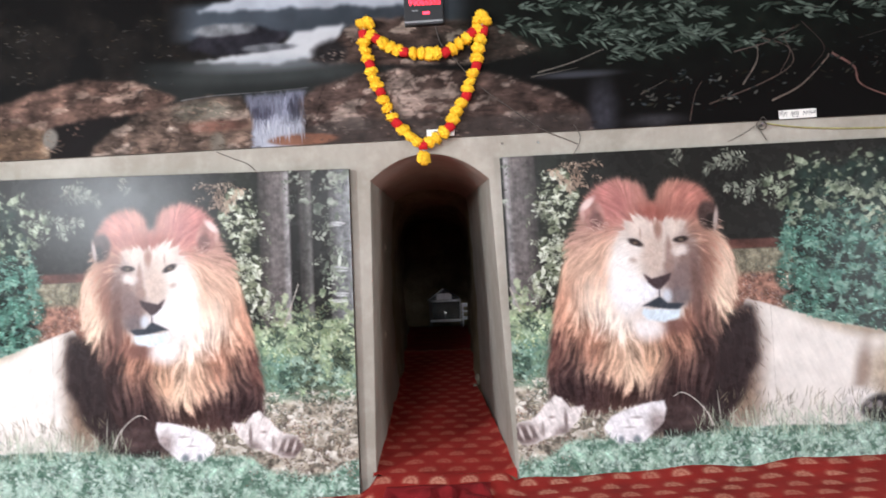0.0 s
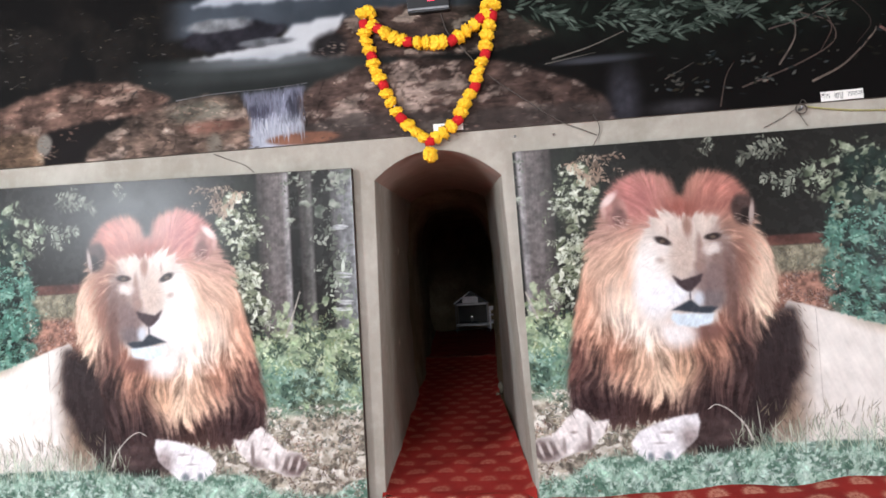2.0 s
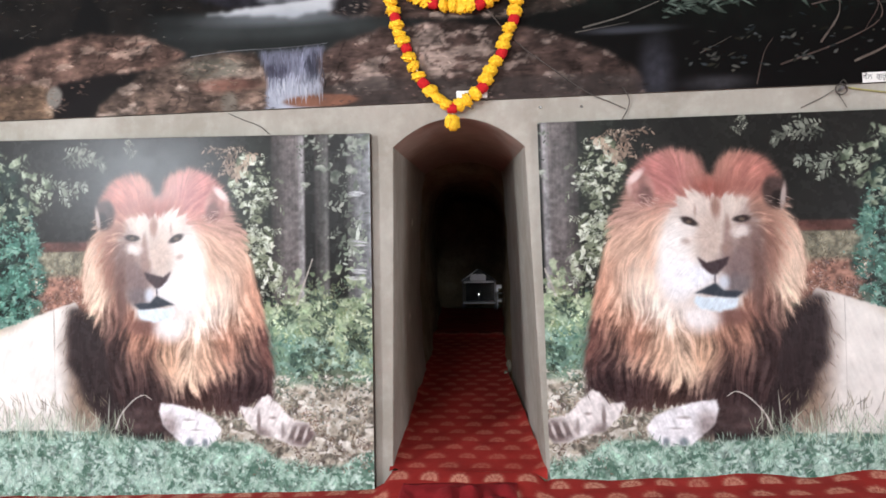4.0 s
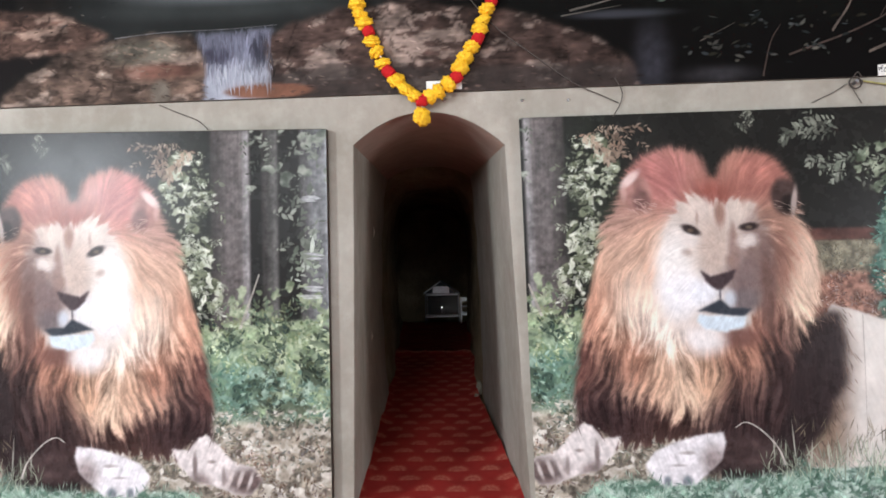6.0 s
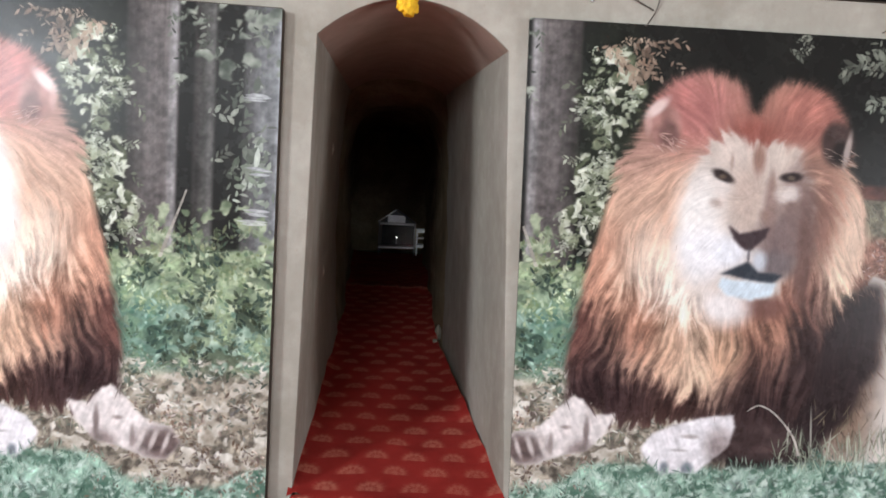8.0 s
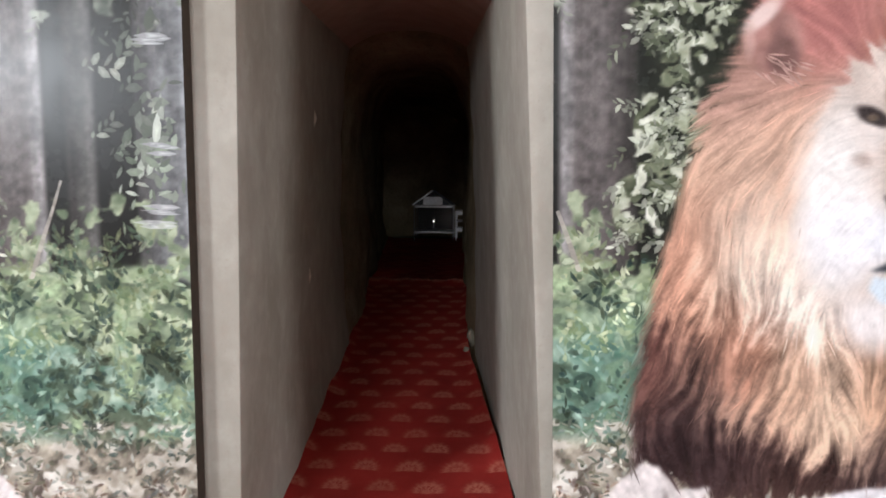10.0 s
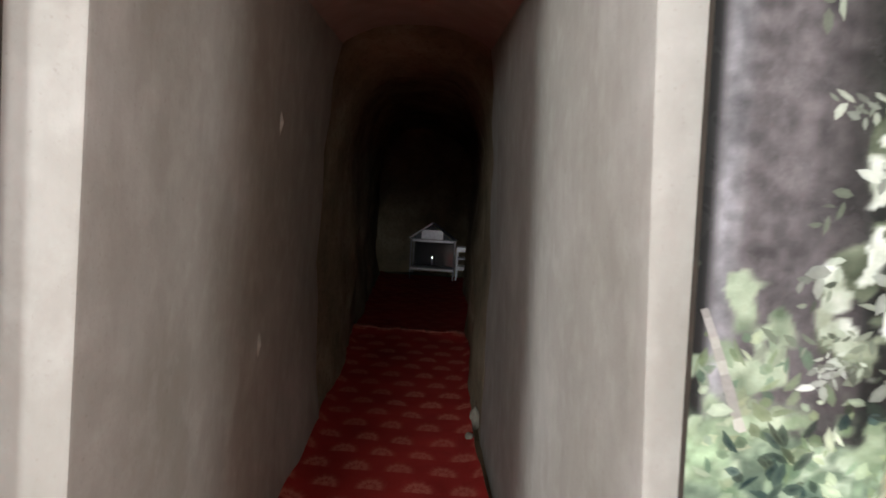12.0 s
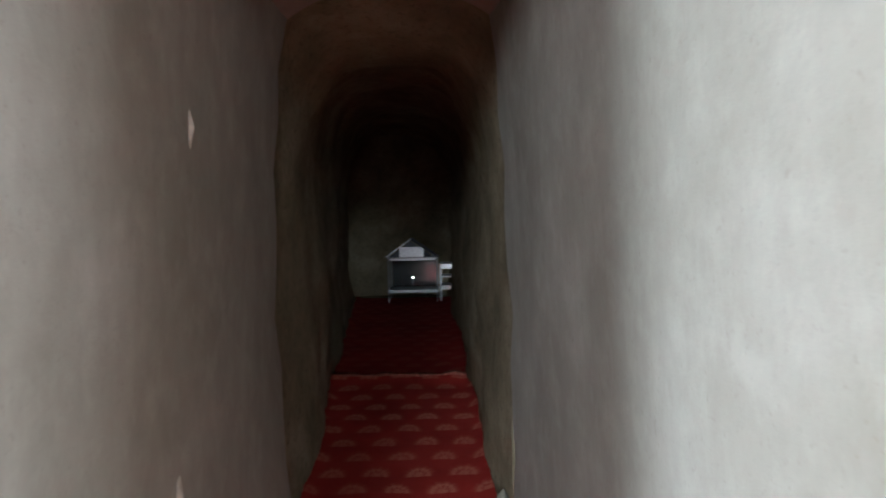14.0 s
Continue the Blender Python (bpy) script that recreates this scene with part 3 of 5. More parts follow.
            self.strokes(a + reach * t * np.cos(ang), b + reach * t * np.sin(ang), ang + side, long, long * self.rng.uniform(0.25, 0.6, k), rgb * self.rng.uniform(0.55, 1.1, (k, 1)),
                         self.rng.uniform(-.1, .1, k), 0.2)

    def twig(self, pts, width, rgb):
        p = bend([(a, b, 0) for a, b in pts], 6)
        side = []
        for k, a in enumerate(p):
            d = (p[min(k + 1, len(p) - 1)] - p[max(k - 1, 0)]).normalized()
            w = width / 2 * (1 - 0.6 * k / len(p)) * (0.85 + 0.3 * self.rng.rand())
            side.append(((a.x - d.y * w, a.y + d.x * w), (a.x + d.y * w, a.y - d.x * w)))
        q = np.array([[s[1], s[1], t[1], t[1], t[0], s[0], ((s[0][0] + t[1][0]) / 2, (s[0][1] + t[1][1]) / 2)] for s, t in zip(side, side[1:])])
        self.soft.append(np.full(len(q), 0.0))
        self.quads.append(q)
        self.tint.append(np.array(rgb, float) * self.rng.uniform(.85, 1.12, (len(q), 1)))

    def mesh(self, name, ua, ub, place, parent, label):
        """The part between ua and ub as a flat mesh; place maps (u, z) to the world's x and z."""
        u0, u1, z0, z1 = self.box
        j0, j1 = int((ua - u0) / (u1 - u0) * (self.nu - 1)), int(math.ceil((ub - u0) / (u1 - u0) * (self.nu - 1)))
        U, Z, C = self.u[:, j0:j1 + 1], self.z[:, j0:j1 + 1], self.col[:, j0:j1 + 1]
        nz, nu = U.shape
        verts = [np.stack([U.ravel(), np.zeros(U.size), Z.ravel()], -1)]
        cols = [C.reshape(-1, 3)]
        k = np.arange(nz * nu).reshape(nz, nu)
        faces = [np.stack([k[:-1, :-1], k[:-1, 1:], k[1:, 1:], k[1:, :-1]], -1).reshape(-1, 4)]
        q, c, so = np.concatenate(self.quads), np.concatenate(self.tint), np.concatenate(self.soft)
        ok = (q[..., 0].min(1) > ua) & (q[..., 0].max(1) < ub) & (q[..., 1].min(1) > z0) & (q[..., 1].max(1) < z1)
        q, c, so = q[ok], c[ok], so[ok]
        c = c * 0.84 + 0.16 * self.at(q[:, 6, 0], q[:, 6, 1])
        n = len(q)
        depth = -(0.0004 + 3e-7 * np.arange(n))
        verts.append(np.stack([q[..., 0].ravel(), np.repeat(depth, 7), q[..., 1].ravel()], -1))
        under = self.at(q[:, :6, 0], q[:, :6, 1])
        rim = under * so[:, None, None] + c[:, None, :] * (1 - so[:, None, None])
        cols.append(np.concatenate([rim, c[:, None, :]], 1).reshape(-1, 3))
        k = np.arange(n)[:, None] * 7 + nz * nu
        faces.append(np.concatenate([k + np.array([[6, 0, 1, 2]]), k + np.array([[6, 2, 3, 4]]), k + np.array([[6, 4, 5, 0]])]))
        V, F, K = np.concatenate(verts), np.concatenate(faces), np.concatenate(cols)
        V[:, 0], V[:, 2] = place(V[:, 0], V[:, 2])
        if V[nu - 1, 0] < V[0, 0]:
            F = F[:, ::-1]
        me = bpy.data.meshes.new(name)
        me.vertices.add(len(V))
        me.vertices.foreach_set("co", V.ravel())
        me.loops.add(F.size)
        me.loops.foreach_set("vertex_index", F.ravel().astype(np.int32))
        me.polygons.add(len(F))
        me.polygons.foreach_set("loop_start", np.arange(0, F.size, 4, dtype=np.int32))
        me.update(calc_edges=True)
        K = np.clip(K, 0, 255) / 255
        K = K * self.chroma + (1 - self.chroma) * (K @ np.array([0.3, 0.6, 0.1]))[:, None]
        K = np.clip(K * np.array([1.0, 1.0, 1.01]), 0, 1)
        K = np.where(K <= 0.04045, K / 12.92, ((K + 0.055) / 1.055) ** 2.4) * self.tone
        att = me.color_attributes.new("ink", 'FLOAT_COLOR', 'POINT')
        att.data.foreach_set("color", np.concatenate([K, np.ones((len(K), 1))], 1).astype(np.float32).ravel())
        me.materials.append(self.vinyl)
        ob = new(name, me)
        ob.parent = parent
        ob["label"] = label
        return ob


CELL = 0.006


def woodland_print():
    """Woodland with tawny and cream shapes, as plain masses of colour."""
    P = Print(0.02, 4.12, -0.3, 2.36, CELL, (33, 32, 30))
    R = P.rng
    U, Z = P.u, P.z
    fine, mid_n, big_n = fbm(U, Z, 40, 1, 4), fbm(U, Z, 12, 2, 4), fbm(U, Z, 4, 3, 4)
    upright = np.full(U.shape, 1.57)
    bark = P.grain(upright, 26, 5, 1)
    # shaded wood with grey trunks, their ink paled to stand for gloss haze
    P.lay(0.5 * big_n, (52, 52, 46))
    for a, b, rgb, rim in ((0.57, 0.80, (98, 91, 88), (146, 142, 140)), (0.08, 0.26, (112, 113, 113), (150, 152, 154)), (0.40, 0.49, (72, 70, 66), (96, 94, 90))):
        trunk = P.band(a, b, 0.014, "u") * P.band(1.14, 2.42, 0.03)
        P.lay(trunk, rgb)
        P.lay(trunk * (1 - sstep(a + 0.01, a + 0.06, U)), rim)
        P.lay(trunk * 0.6 * sstep(a + 0.5 * (b - a), b, U), (48, 43, 41))
        P.shade(trunk, 0.03 * bark + 0.4 * (mid_n - 0.5) + 0.6 * (fine - 0.5))
    P.lay(0.75 * P.oval(0.97, 1.75, 0.17, 0.6, 0.5, 0.5), (42, 46, 36), 0.6, 16)
    # a brown bank, thin grass and red-brown litter behind
    P.lay(P.band(1.54, 1.61, 0.012) * P.band(2.0, 2.75, 0.03, "u"), (92, 58, 50), 0.3, 20)
    P.lay(P.band(1.0, 1.54, 0.008) * P.band(2.05, 2.70, 0.05, "u"), (128, 122, 100), 0.5, 40)
    P.lay(P.band(1.1, 1.36, 0.03) * P.band(2.05, 2.70, 0.05, "u"), (150, 106, 88), 0.5, 40)
    P.leaves(P.band(1.1, 1.36, 0.02) * P.band(2.1, 2.62, 0.03, "u"), 520, 0.024, (110, 66, 52), (226, 204, 188), 0, 3.1)
    P.leaves(P.band(1.36, 1.53, 0.02) * P.band(2.1, 2.62, 0.03, "u"), 340, 0.02, (104, 98, 78), (196, 190, 160), 1.5, 1.1)
    # teal bush at the far side, paler boughs above it
    bush = np.maximum(P.oval(2.98, 1.42, 0.46, 0.72, 0.10, 0.5, 6), P.oval(3.75, 1.4, 0.8, 0.9, 0.1, 0.3))
    P.lay(bush, (30, 44, 38), 0.8, 14)
    P.lay(bush * sstep(0.50, 0.60, mid_n) * P.band(0.9, 1.7, 0.1), (62, 106, 90), 0.5, 30)
    P.leaves(bush * P.band(0.8, 1.7, 0.1), 1500, 0.04, (38, 84, 68), (150, 206, 180), 2.6, 0.9)
    P.sprigs(P.oval(2.72, 1.38, 0.18, 0.42, 0.4, 0.7, 6) + 0.4 * bush * P.band(1.0, 1.9, 0.1), 80, 0.08, (52, 118, 96), (166, 222, 196), 3.6, 0.6)
    P.sprigs(np.maximum(P.oval(2.78, 1.95, 0.30, 0.26, 0.3, 0.8, 7), P.oval(3.4, 1.9, 0.5, 0.35, 0.3, 0.8, 7)), 60, 0.08, (74, 88, 68), (206, 216, 188), 3.5, 0.6)
    P.sprigs(P.oval(2.329, 1.983, 0.10, 0.07, 0.3, 0.4), 14, 0.09, (120, 132, 110), (216, 222, 200), 3.7, 0.4)
    boughs = np.maximum(P.oval(2.78, 1.95, 0.30, 0.26, 0.3, 0.8, 7), P.oval(3.4, 1.9, 0.5, 0.35, 0.3, 0.8, 7))
    P.dapple(boughs, 30, 0.56, (70, 84, 62), (186, 198, 166), 37)
    P.dapple(bush * P.band(0.8, 1.8, 0.1), 30, 0.55, (54, 92, 78), (140, 184, 162), 39)
    P.sprigs(P.oval(1.78, 2.25, 0.09, 0.035, 0.3), 7, 0.08, (110, 116, 100), (190, 192, 170), 0.3, 1.2)
    P.sprigs(P.oval(2.24, 2.19, 0.12, 0.05, 0.3), 14, 0.10, (92, 98, 84), (180, 186, 164), 3.2, 0.5)
    # leaf sprays beside the trunk
    P.dapple(P.oval(0.35, 1.26, 0.4, 0.14, 0.4, 1.2, 7), 24, 0.56, (86, 104, 74), (196, 208, 168), 31)
    P.leaves(P.oval(0.35, 1.2, 0.4, 0.08, 0.4, 1.2, 7), 160, 0.04, (84, 104, 72), (188, 200, 158), 1.3, 1.2, 0.5)
    near = np.maximum.reduce([P.oval(0.95, 1.98, 0.15, 0.22, 0.3, 0.8, 8), P.oval(0.90, 1.56, 0.11, 0.28, 0.3, 0.8, 8), P.oval(0.82, 1.34, 0.10, 0.10, 0.3, 0.6)])
    P.dapple(near, 26, 0.52, (66, 74, 52), (150, 158, 124), 33)
    P.dapple(near, 32, 0.56, (150, 158, 126), (246, 248, 228), 35)
    P.sprigs(near, 50, 0.075, (74, 84, 60), (196, 204, 172), 3.9, 0.8)
    P.sprigs(near * (mid_n > 0.52), 34, 0.07, (160, 170, 138), (240, 244, 222), 3.9, 0.8)
    P.sprigs(P.oval(1.056, 2.192, 0.16, 0.085, 0.3, 0.5), 26, 0.09, (146, 110, 88), (226, 200, 172), 5.4, 0.7)
    P.dapple(P.band(0.02, 0.6, 0.05, "u") * P.band(1.95, 2.32, 0.08), 20, 0.57, (78, 86, 74), (190, 196, 176), 47)
    P.sprigs(P.band(0.05, 0.6, 0.02, "u") * P.band(2.0, 2.32, 0.05), 20, 0.08, (70, 78, 66), (176, 182, 162), 5.4, 0.7)
    P.sprigs(P.oval(0.30, 1.45, 0.15, 0.12, 0.3, 0.4), 11, 0.18, (130, 150, 118), (226, 234, 214), 2.5, 0.35)
    P.sprigs(P.oval(0.36, 1.75, 0.1, 0.2, 0.3, 0.5), 9, 0.12, (96, 106, 88), (190, 196, 176), 2.7, 0.5)
    P.twig([(0.63, 1.14), (0.585, 1.27), (0.55, 1.36), (0.515, 1.46)], 0.017, (178, 170, 156))
    # pale dashes of a stretched print edge
    for a, b in ((0.19, 1.56), (0.18, 1.36), (0.2, 1.33), (0.2, 1.9)):
        P.strokes(R.uniform(a - .07, a - .03, 5), b + R.uniform(-.018, .018, 5), 0.02, R.uniform(.06, .13, 5), R.uniform(.006, .024, 5), (226, 228, 226))
    # low bush of pale clumps with dark gaps, litter and turf
    P.lay(P.shape([(-0.1, 1.02), (0.2, 1.14), (0.55, 1.2), (0.8, 1.16), (1.3, 1.1), (1.3, 0.5), (-0.1, 0.5)], 0.09, 7), (126, 142, 112), 0.5, 12)
    low = P.band(0.52, 1.18, 0.05) * (U < 1.3)
    P.lay(low * (1 - sstep(0.36, 0.52, mid_n)) * 0.55, (50, 62, 50))
    P.lay(low * sstep(0.50, 0.62, mid_n) * 0.8, (150, 172, 128), 0.5, 40)
    P.dapple(low * P.band(0.85, 1.2, 0.06), 30, 0.52, (112, 134, 92), (220, 228, 190), 41)
    P.dapple(low * P.band(0.5, 0.92, 0.06), 30, 0.53, (84, 120, 100), (200, 222, 198), 43)
    P.lay(low * P.oval(0.78, 0.78, 0.22, 0.24, 0.6, 0.6) * 0.5, (70, 116, 100), 0.5, 30)
    P.leaves(low * P.band(0.88, 1.2, 0.05) * (0.25 + sstep(0.44, 0.6, mid_n)), 700, 0.036, (112, 136, 92), (226, 234, 192), 1.2, 1.6, 0.6, 0.6)
    P.leaves(low * P.band(0.6, 0.92, 0.06) * (0.3 + sstep(0.44, 0.6, mid_n)), 600, 0.036, (76, 108, 90), (196, 220, 194), 1.6, 1.4, 0.5, 0.6)
    P.leaves(low * (1 - sstep(0.38, 0.5, mid_n)), 500, 0.04, (34, 48, 40), (70, 88, 72), 1.6, 1.4, 0.5, 0.6)
    P.lay(P.band(-0.4, 0.60, 0.05) * (U < 1.6), (150, 140, 122), 0.7, 26)
    P.lay(P.band(-0.4, 0.62, 0.08) * (U < 1.6) * (1 - sstep(0.36, 0.5, fine)) * 0.5, (70, 62, 54))
    P.dapple(P.band(-0.2, 0.66, 0.05) * (U < 1.5), 26, 0.52, (150, 138, 118), (244, 238, 224), 45)
    P.leaves(P.band(0.3, 0.68, 0.05) * (U < 1.4), 700, 0.03, (88, 94, 78), (236, 234, 218), 0.5, 3.1, 0.5, 0.6)
    P.leaves(P.band(0.02, 0.45, 0.05) * (U < 0.95), 600, 0.03, (96, 70, 58), (240, 220, 204), 0.5, 3.1, 0.5)
    edge = 0.18 + 0.05 * sstep(0.5, 1.1, U) + 0.10 * sstep(1.7, 2.1, U) - 0.10 * P.oval(0.55, 0.1, 0.3, 0.5, 0.4) + 0.05 * (mid_n - .5)
    turf = sstep(0.0, 0.06, edge - Z)
    P.lay(turf, (128, 160, 140), 0.35, 16)
    P.lay(turf * sstep(0.35, 0.15, Z + 0.15 * sstep(1.9, 1.2, U)) * sstep(0.7, 1.0, U) * sstep(0.50, 0.62, big_n) * 0.6, (176, 198, 186), 0.3, 30)
    P.shade(turf, 1.0 * (fine - 0.5) + 0.7 * (mid_n - 0.5))

    P.dapple(turf, 50, 0.55, (140, 174, 152), (214, 232, 218), 49)
    P.dapple(turf * (mid_n < 0.52), 44, 0.53, (62, 98, 80), (104, 140, 118), 51)
    # cream flank
    flank = P.shape([(2.26, 1.18), (2.55, 1.09), (2.84, 0.99), (3.18, 0.92), (3.42, 0.72), (3.42, 0.34), (2.9, 0.26), (2.1, 0.26), (1.9, 0.6)], 0.012)
    P.cover(flank)
    P.lay(flank, (228, 221, 210), 0.08, 9)
    P.lay(flank * P.oval(3.05, 1.00, 0.4, 0.10, 0.6, 0.2, turn=-14), (164, 144, 118), 0.2, 20)
    P.lay(flank * P.oval(3.28, 0.62, 0.22, 0.2, 0.4, 0.1), (186, 166, 142), 0.2)
    P.lay(0.6 * P.oval(3.03, 0.62, 0.05, 0.22, 0.8, 0.2, turn=-12), (112, 82, 64))
    P.lay(P.oval(2.98, 0.42, 0.14, 0.10, 0.3), (226, 220, 212), 0.15, 30)
    P.lay(P.oval(3.14, 0.36, 0.14, 0.10, 0.25, 0.4), (46, 44, 46), 0.5, 30)
    P.lay(P.oval(3.4, 0.34, 0.12, 0.06, 0.3, 0.2), (222, 212, 200), 0.15, 30)
    for a in (3.06, 3.13, 3.2):
        P.lay(P.oval(a, 0.39, 0.022, 0.03, 0.3), (128, 120, 120))
    coat = P.grain(np.full(U.shape, -1.2), 9, 77, 1)
    P.shade(flank, 0.010 * coat)
    # brown shade at the shoulder, then the dark side
    P.lay(flank * 0.85 * P.oval(2.167, 0.485, 0.15, 0.26, 0.7, 0.3), (134, 108, 86), 0.3, 20)
    P.lay(flank * 0.6 * P.oval(2.264, 0.850, 0.10, 0.30, 0.8, 0.3), (108, 84, 70), 0.3, 20)

    # the ruff: locks that spread from the pale centre and fall
    au, az = U - 1.63, Z - 1.50
    rad = np.hypot(au, az) + 1e-6
    fallw = 1.5 * (1 - sstep(0.95, 1.75, Z)) + 1.25 * (1 - sstep(1.55, 1.92, Z)) * sstep(0.15, 0.4, np.abs(U - 1.63))
    way = np.arctan2(az / rad - fallw, au / rad * 1.05) + 2.0 * (fbm(U, Z, 5.5, 44, 3) - 0.5)
    locks, hair = P.grain(way, 11, 91, 3), P.grain(way, 7, 92, 0)
    before = P.col.copy()
    P.lay(np.ones(U.shape), (204, 160, 132))
    for px in (((1.34, 1.94), .26, .22, (176, 106, 100)), ((1.89, 1.92), .26, .20, (160, 96, 84)), ((1.63, 1.81), .12, .09, (150, 82, 70)), ((1.12, 1.69), .14, .15, (166, 122, 108)),
               ((1.18, 1.44), .17, .22, (208, 166, 140)), ((1.23, 1.17), .17, .20, (230, 204, 182)), ((0.92, 1.09), .10, .30, (200, 142, 114)), ((2.04, 1.50), .13, .24, (176, 130, 108)),
               ((2.15, 1.38), .07, .22, (222, 190, 164)), ((2.04, 1.20), .15, .14, (228, 196, 168)), ((1.86, 1.00), .16, .16, (160, 104, 84)), ((1.16, 0.87), .26, .13, (180, 124, 98)),
               ((1.71, 0.84), .26, .14, (158, 110, 88)), ((1.98, 1.43), .06, .26, (134, 94, 80)), ((1.93, 1.13), .08, .12, (140, 96, 80)), ((1.35, 1.05), .14, .18, (230, 208, 190)), ((0.91, 0.67), .19, .24, (62, 43, 42)), ((0.85, 0.84), .07, .14, (104, 66, 58)),
               ((1.10, 0.53), .22, .10, (66, 44, 42)), ((1.80, 0.59), .22, .20, (66, 46, 44)), ((1.99, 0.75), .11, .30, (54, 40, 40)), ((1.43, 0.72), .12, .20, (214, 178, 148)),
               ((1.57, 0.77), .08, .10, (200, 156, 124)), ((1.28, 0.81), .07, .12, (204, 162, 132)), ((1.35, 0.44), .30, .08, (70, 48, 44)), ((0.95, 0.54), .22, .13, (56, 40, 40)), ((1.75, 0.47), .25, .12, (54, 40, 40))):
        P.lay(0.92 * P.oval(px[0][0], px[0][1], px[1], px[2], 0.75, 0.35, 5), px[3])
    tawny = P.col
    ruff = P.shape([(1.11, 1.84), (1.16, 1.98), (1.25, 2.06), (1.39, 2.10), (1.51, 2.09), (1.59, 2.02), (1.62, 1.93), (1.65, 1.92), (1.69, 2.00), (1.75, 2.06), (1.90, 2.07), (2.00, 2.02), (2.07, 1.93), (2.10, 1.75),
                    (2.16, 1.62), (2.21, 1.49), (2.22, 1.30), (2.17, 1.13), (2.06, 0.95), (2.01, 0.68), (1.95, 0.46), (1.68, 0.39), (1.12, 0.40), (0.80, 0.50), (0.80, 0.73), (0.83, 0.96), (0.89, 1.19), (0.95, 1.45), (1.02, 1.69)], 0.010, 9)
    dark = P.shape([(2.01, 0.97), (2.21, 1.13), (2.30, 1.13), (2.34, 0.96), (2.33, 0.75), (2.27, 0.63), (2.19, 0.48), (2.07, 0.32), (1.99, 0.24), (1.45, 0.23), (1.57, 0.51), (1.88, 0.68)], 0.03)
    soft_dark = P.blur(dark, 22)
    P.cover(soft_dark)
    before = before * (1 - soft_dark[..., None]) + np.array((50, 40, 40)) * (1 + 0.10 * hair[..., None]) * soft_dark[..., None]
    pull = np.where(Z > 1.75, 0.004, 0.024) * locks + 0.005 * hair
    ruff2 = P.drag(np.where(Z > 1.7, P.blur(ruff, 14), P.blur(ruff, 3)), way, pull)
    tawny = P.drag(tawny, way, 1.3 * pull)
    calm = sstep(1.9, 1.6, Z) * (0.30 + 0.70 * sstep(1.3, 1.0, Z))
    lift = (0.03 + 0.085 * calm) * locks + (0.025 + 0.045 * calm) * hair
    tawny = tawny * (1 + np.clip(lift, -0.42, 0.15))[..., None] + np.clip(lift, 0, 1)[..., None] * np.array((30, 28, 26))
    tawny = np.clip(tawny, 0, 238)
    P.cover(ruff2)
    P.col = before * (1 - ruff2[..., None]) + tawny * ruff2[..., None]
    # loose tips over the dark side and along the outline
    k = 380
    rim = np.clip(P.blur(ruff, 10) * (1 - P.blur(ruff, 10)) * 4, 0, 1) * (Z > 0.45)
    u, z = P.scatter(k, rim)
    d = P.pick(way, u, z) + R.normal(0, .12, k)
    size = np.where(z > 1.7, .03, .09) * R.uniform(.5, 1.3, k)
    P.strokes(u - .5 * size * np.cos(d), z - .5 * size * np.sin(d), d, size, size * R.uniform(.06, .13, k), P.at(u, z) * R.uniform(.95, 1.2, (k, 1)), 0, 0.6)
    k = 700
    u, z = P.scatter(k, ruff2 * (1 - P.oval(1.64, 1.38, 0.34, 0.50, 0.1)) * (Z < 1.72))
    d = P.pick(way, u, z) + R.normal(0, .10, k)
    size = 0.065 * R.uniform(.5, 1.4, k)
    P.strokes(u, z, d, size, R.uniform(.003, .007, k), P.at(u, z) * R.choice([.80, .88, 1.08, 1.15], (k, 1)) + 3, R.uniform(-.1, .1, k), 0.75)

    # pale centre patch
    patch = P.shape([(1.40, 1.71), (1.50, 1.83), (1.57, 1.81), (1.62, 1.77), (1.69, 1.78), (1.77, 1.78), (1.86, 1.74), (1.92, 1.64), (1.95, 1.50), (1.93, 1.33), (1.86, 1.19), (1.79, 1.04), (1.63, 0.95), (1.50, 0.94), (1.39, 1.06),
                     (1.33, 1.26), (1.31, 1.43), (1.34, 1.60)], 0.012)
    patch = P.drag(P.blur(patch, 6), way, 0.014 * locks)
    P.cover(patch)
    P.lay(patch, (206, 188, 174), 0.10, 14)
    for at, ru, rz, rgb, much in (((1.40, 1.37), .11, .27, (246, 240, 232), .95), ((1.55, 1.74), .07, .06, (222, 204, 190), .8), ((1.63, 1.52), .08, .15, (196, 172, 156), .8), ((1.81, 1.73), .07, .05, (214, 196, 180), .8),
                                  ((1.67, 1.71), .03, .07, (136, 92, 76), .7), ((1.87, 1.43), .085, .26, (132, 106, 98), .95), ((1.78, 1.32), .09, .13, (126, 104, 100), .95), ((1.74, 1.50), .03, .12, (146, 116, 106), .8),
                                  ((1.92, 1.28), .04, .24, (108, 78, 70), .8), ((1.78, 1.21), .09, .06, (112, 100, 100), .9), ((1.74, 1.00), .12, .055, (120, 80, 70), .9),
                                  ((1.44, 1.25), .13, .12, (238, 236, 236), .9), ((1.57, 1.26), .09, .075, (232, 234, 238), .9), ((1.70, 1.22), .035, .05, (208, 216, 224), .9), ((1.55, 0.99), .11, .09, (240, 233, 228), .9)):
        P.lay(much * P.oval(at[0], at[1], ru, rz, 0.6, 0.25, 9), rgb, 0.08, 30)
    # plain dark wedges and spots
    P.lay(P.shape([(1.54, 1.39), (1.60, 1.35), (1.75, 1.39), (1.72, 1.33), (1.66, 1.27), (1.63, 1.27), (1.57, 1.32)], 0.004), (70, 56, 58))
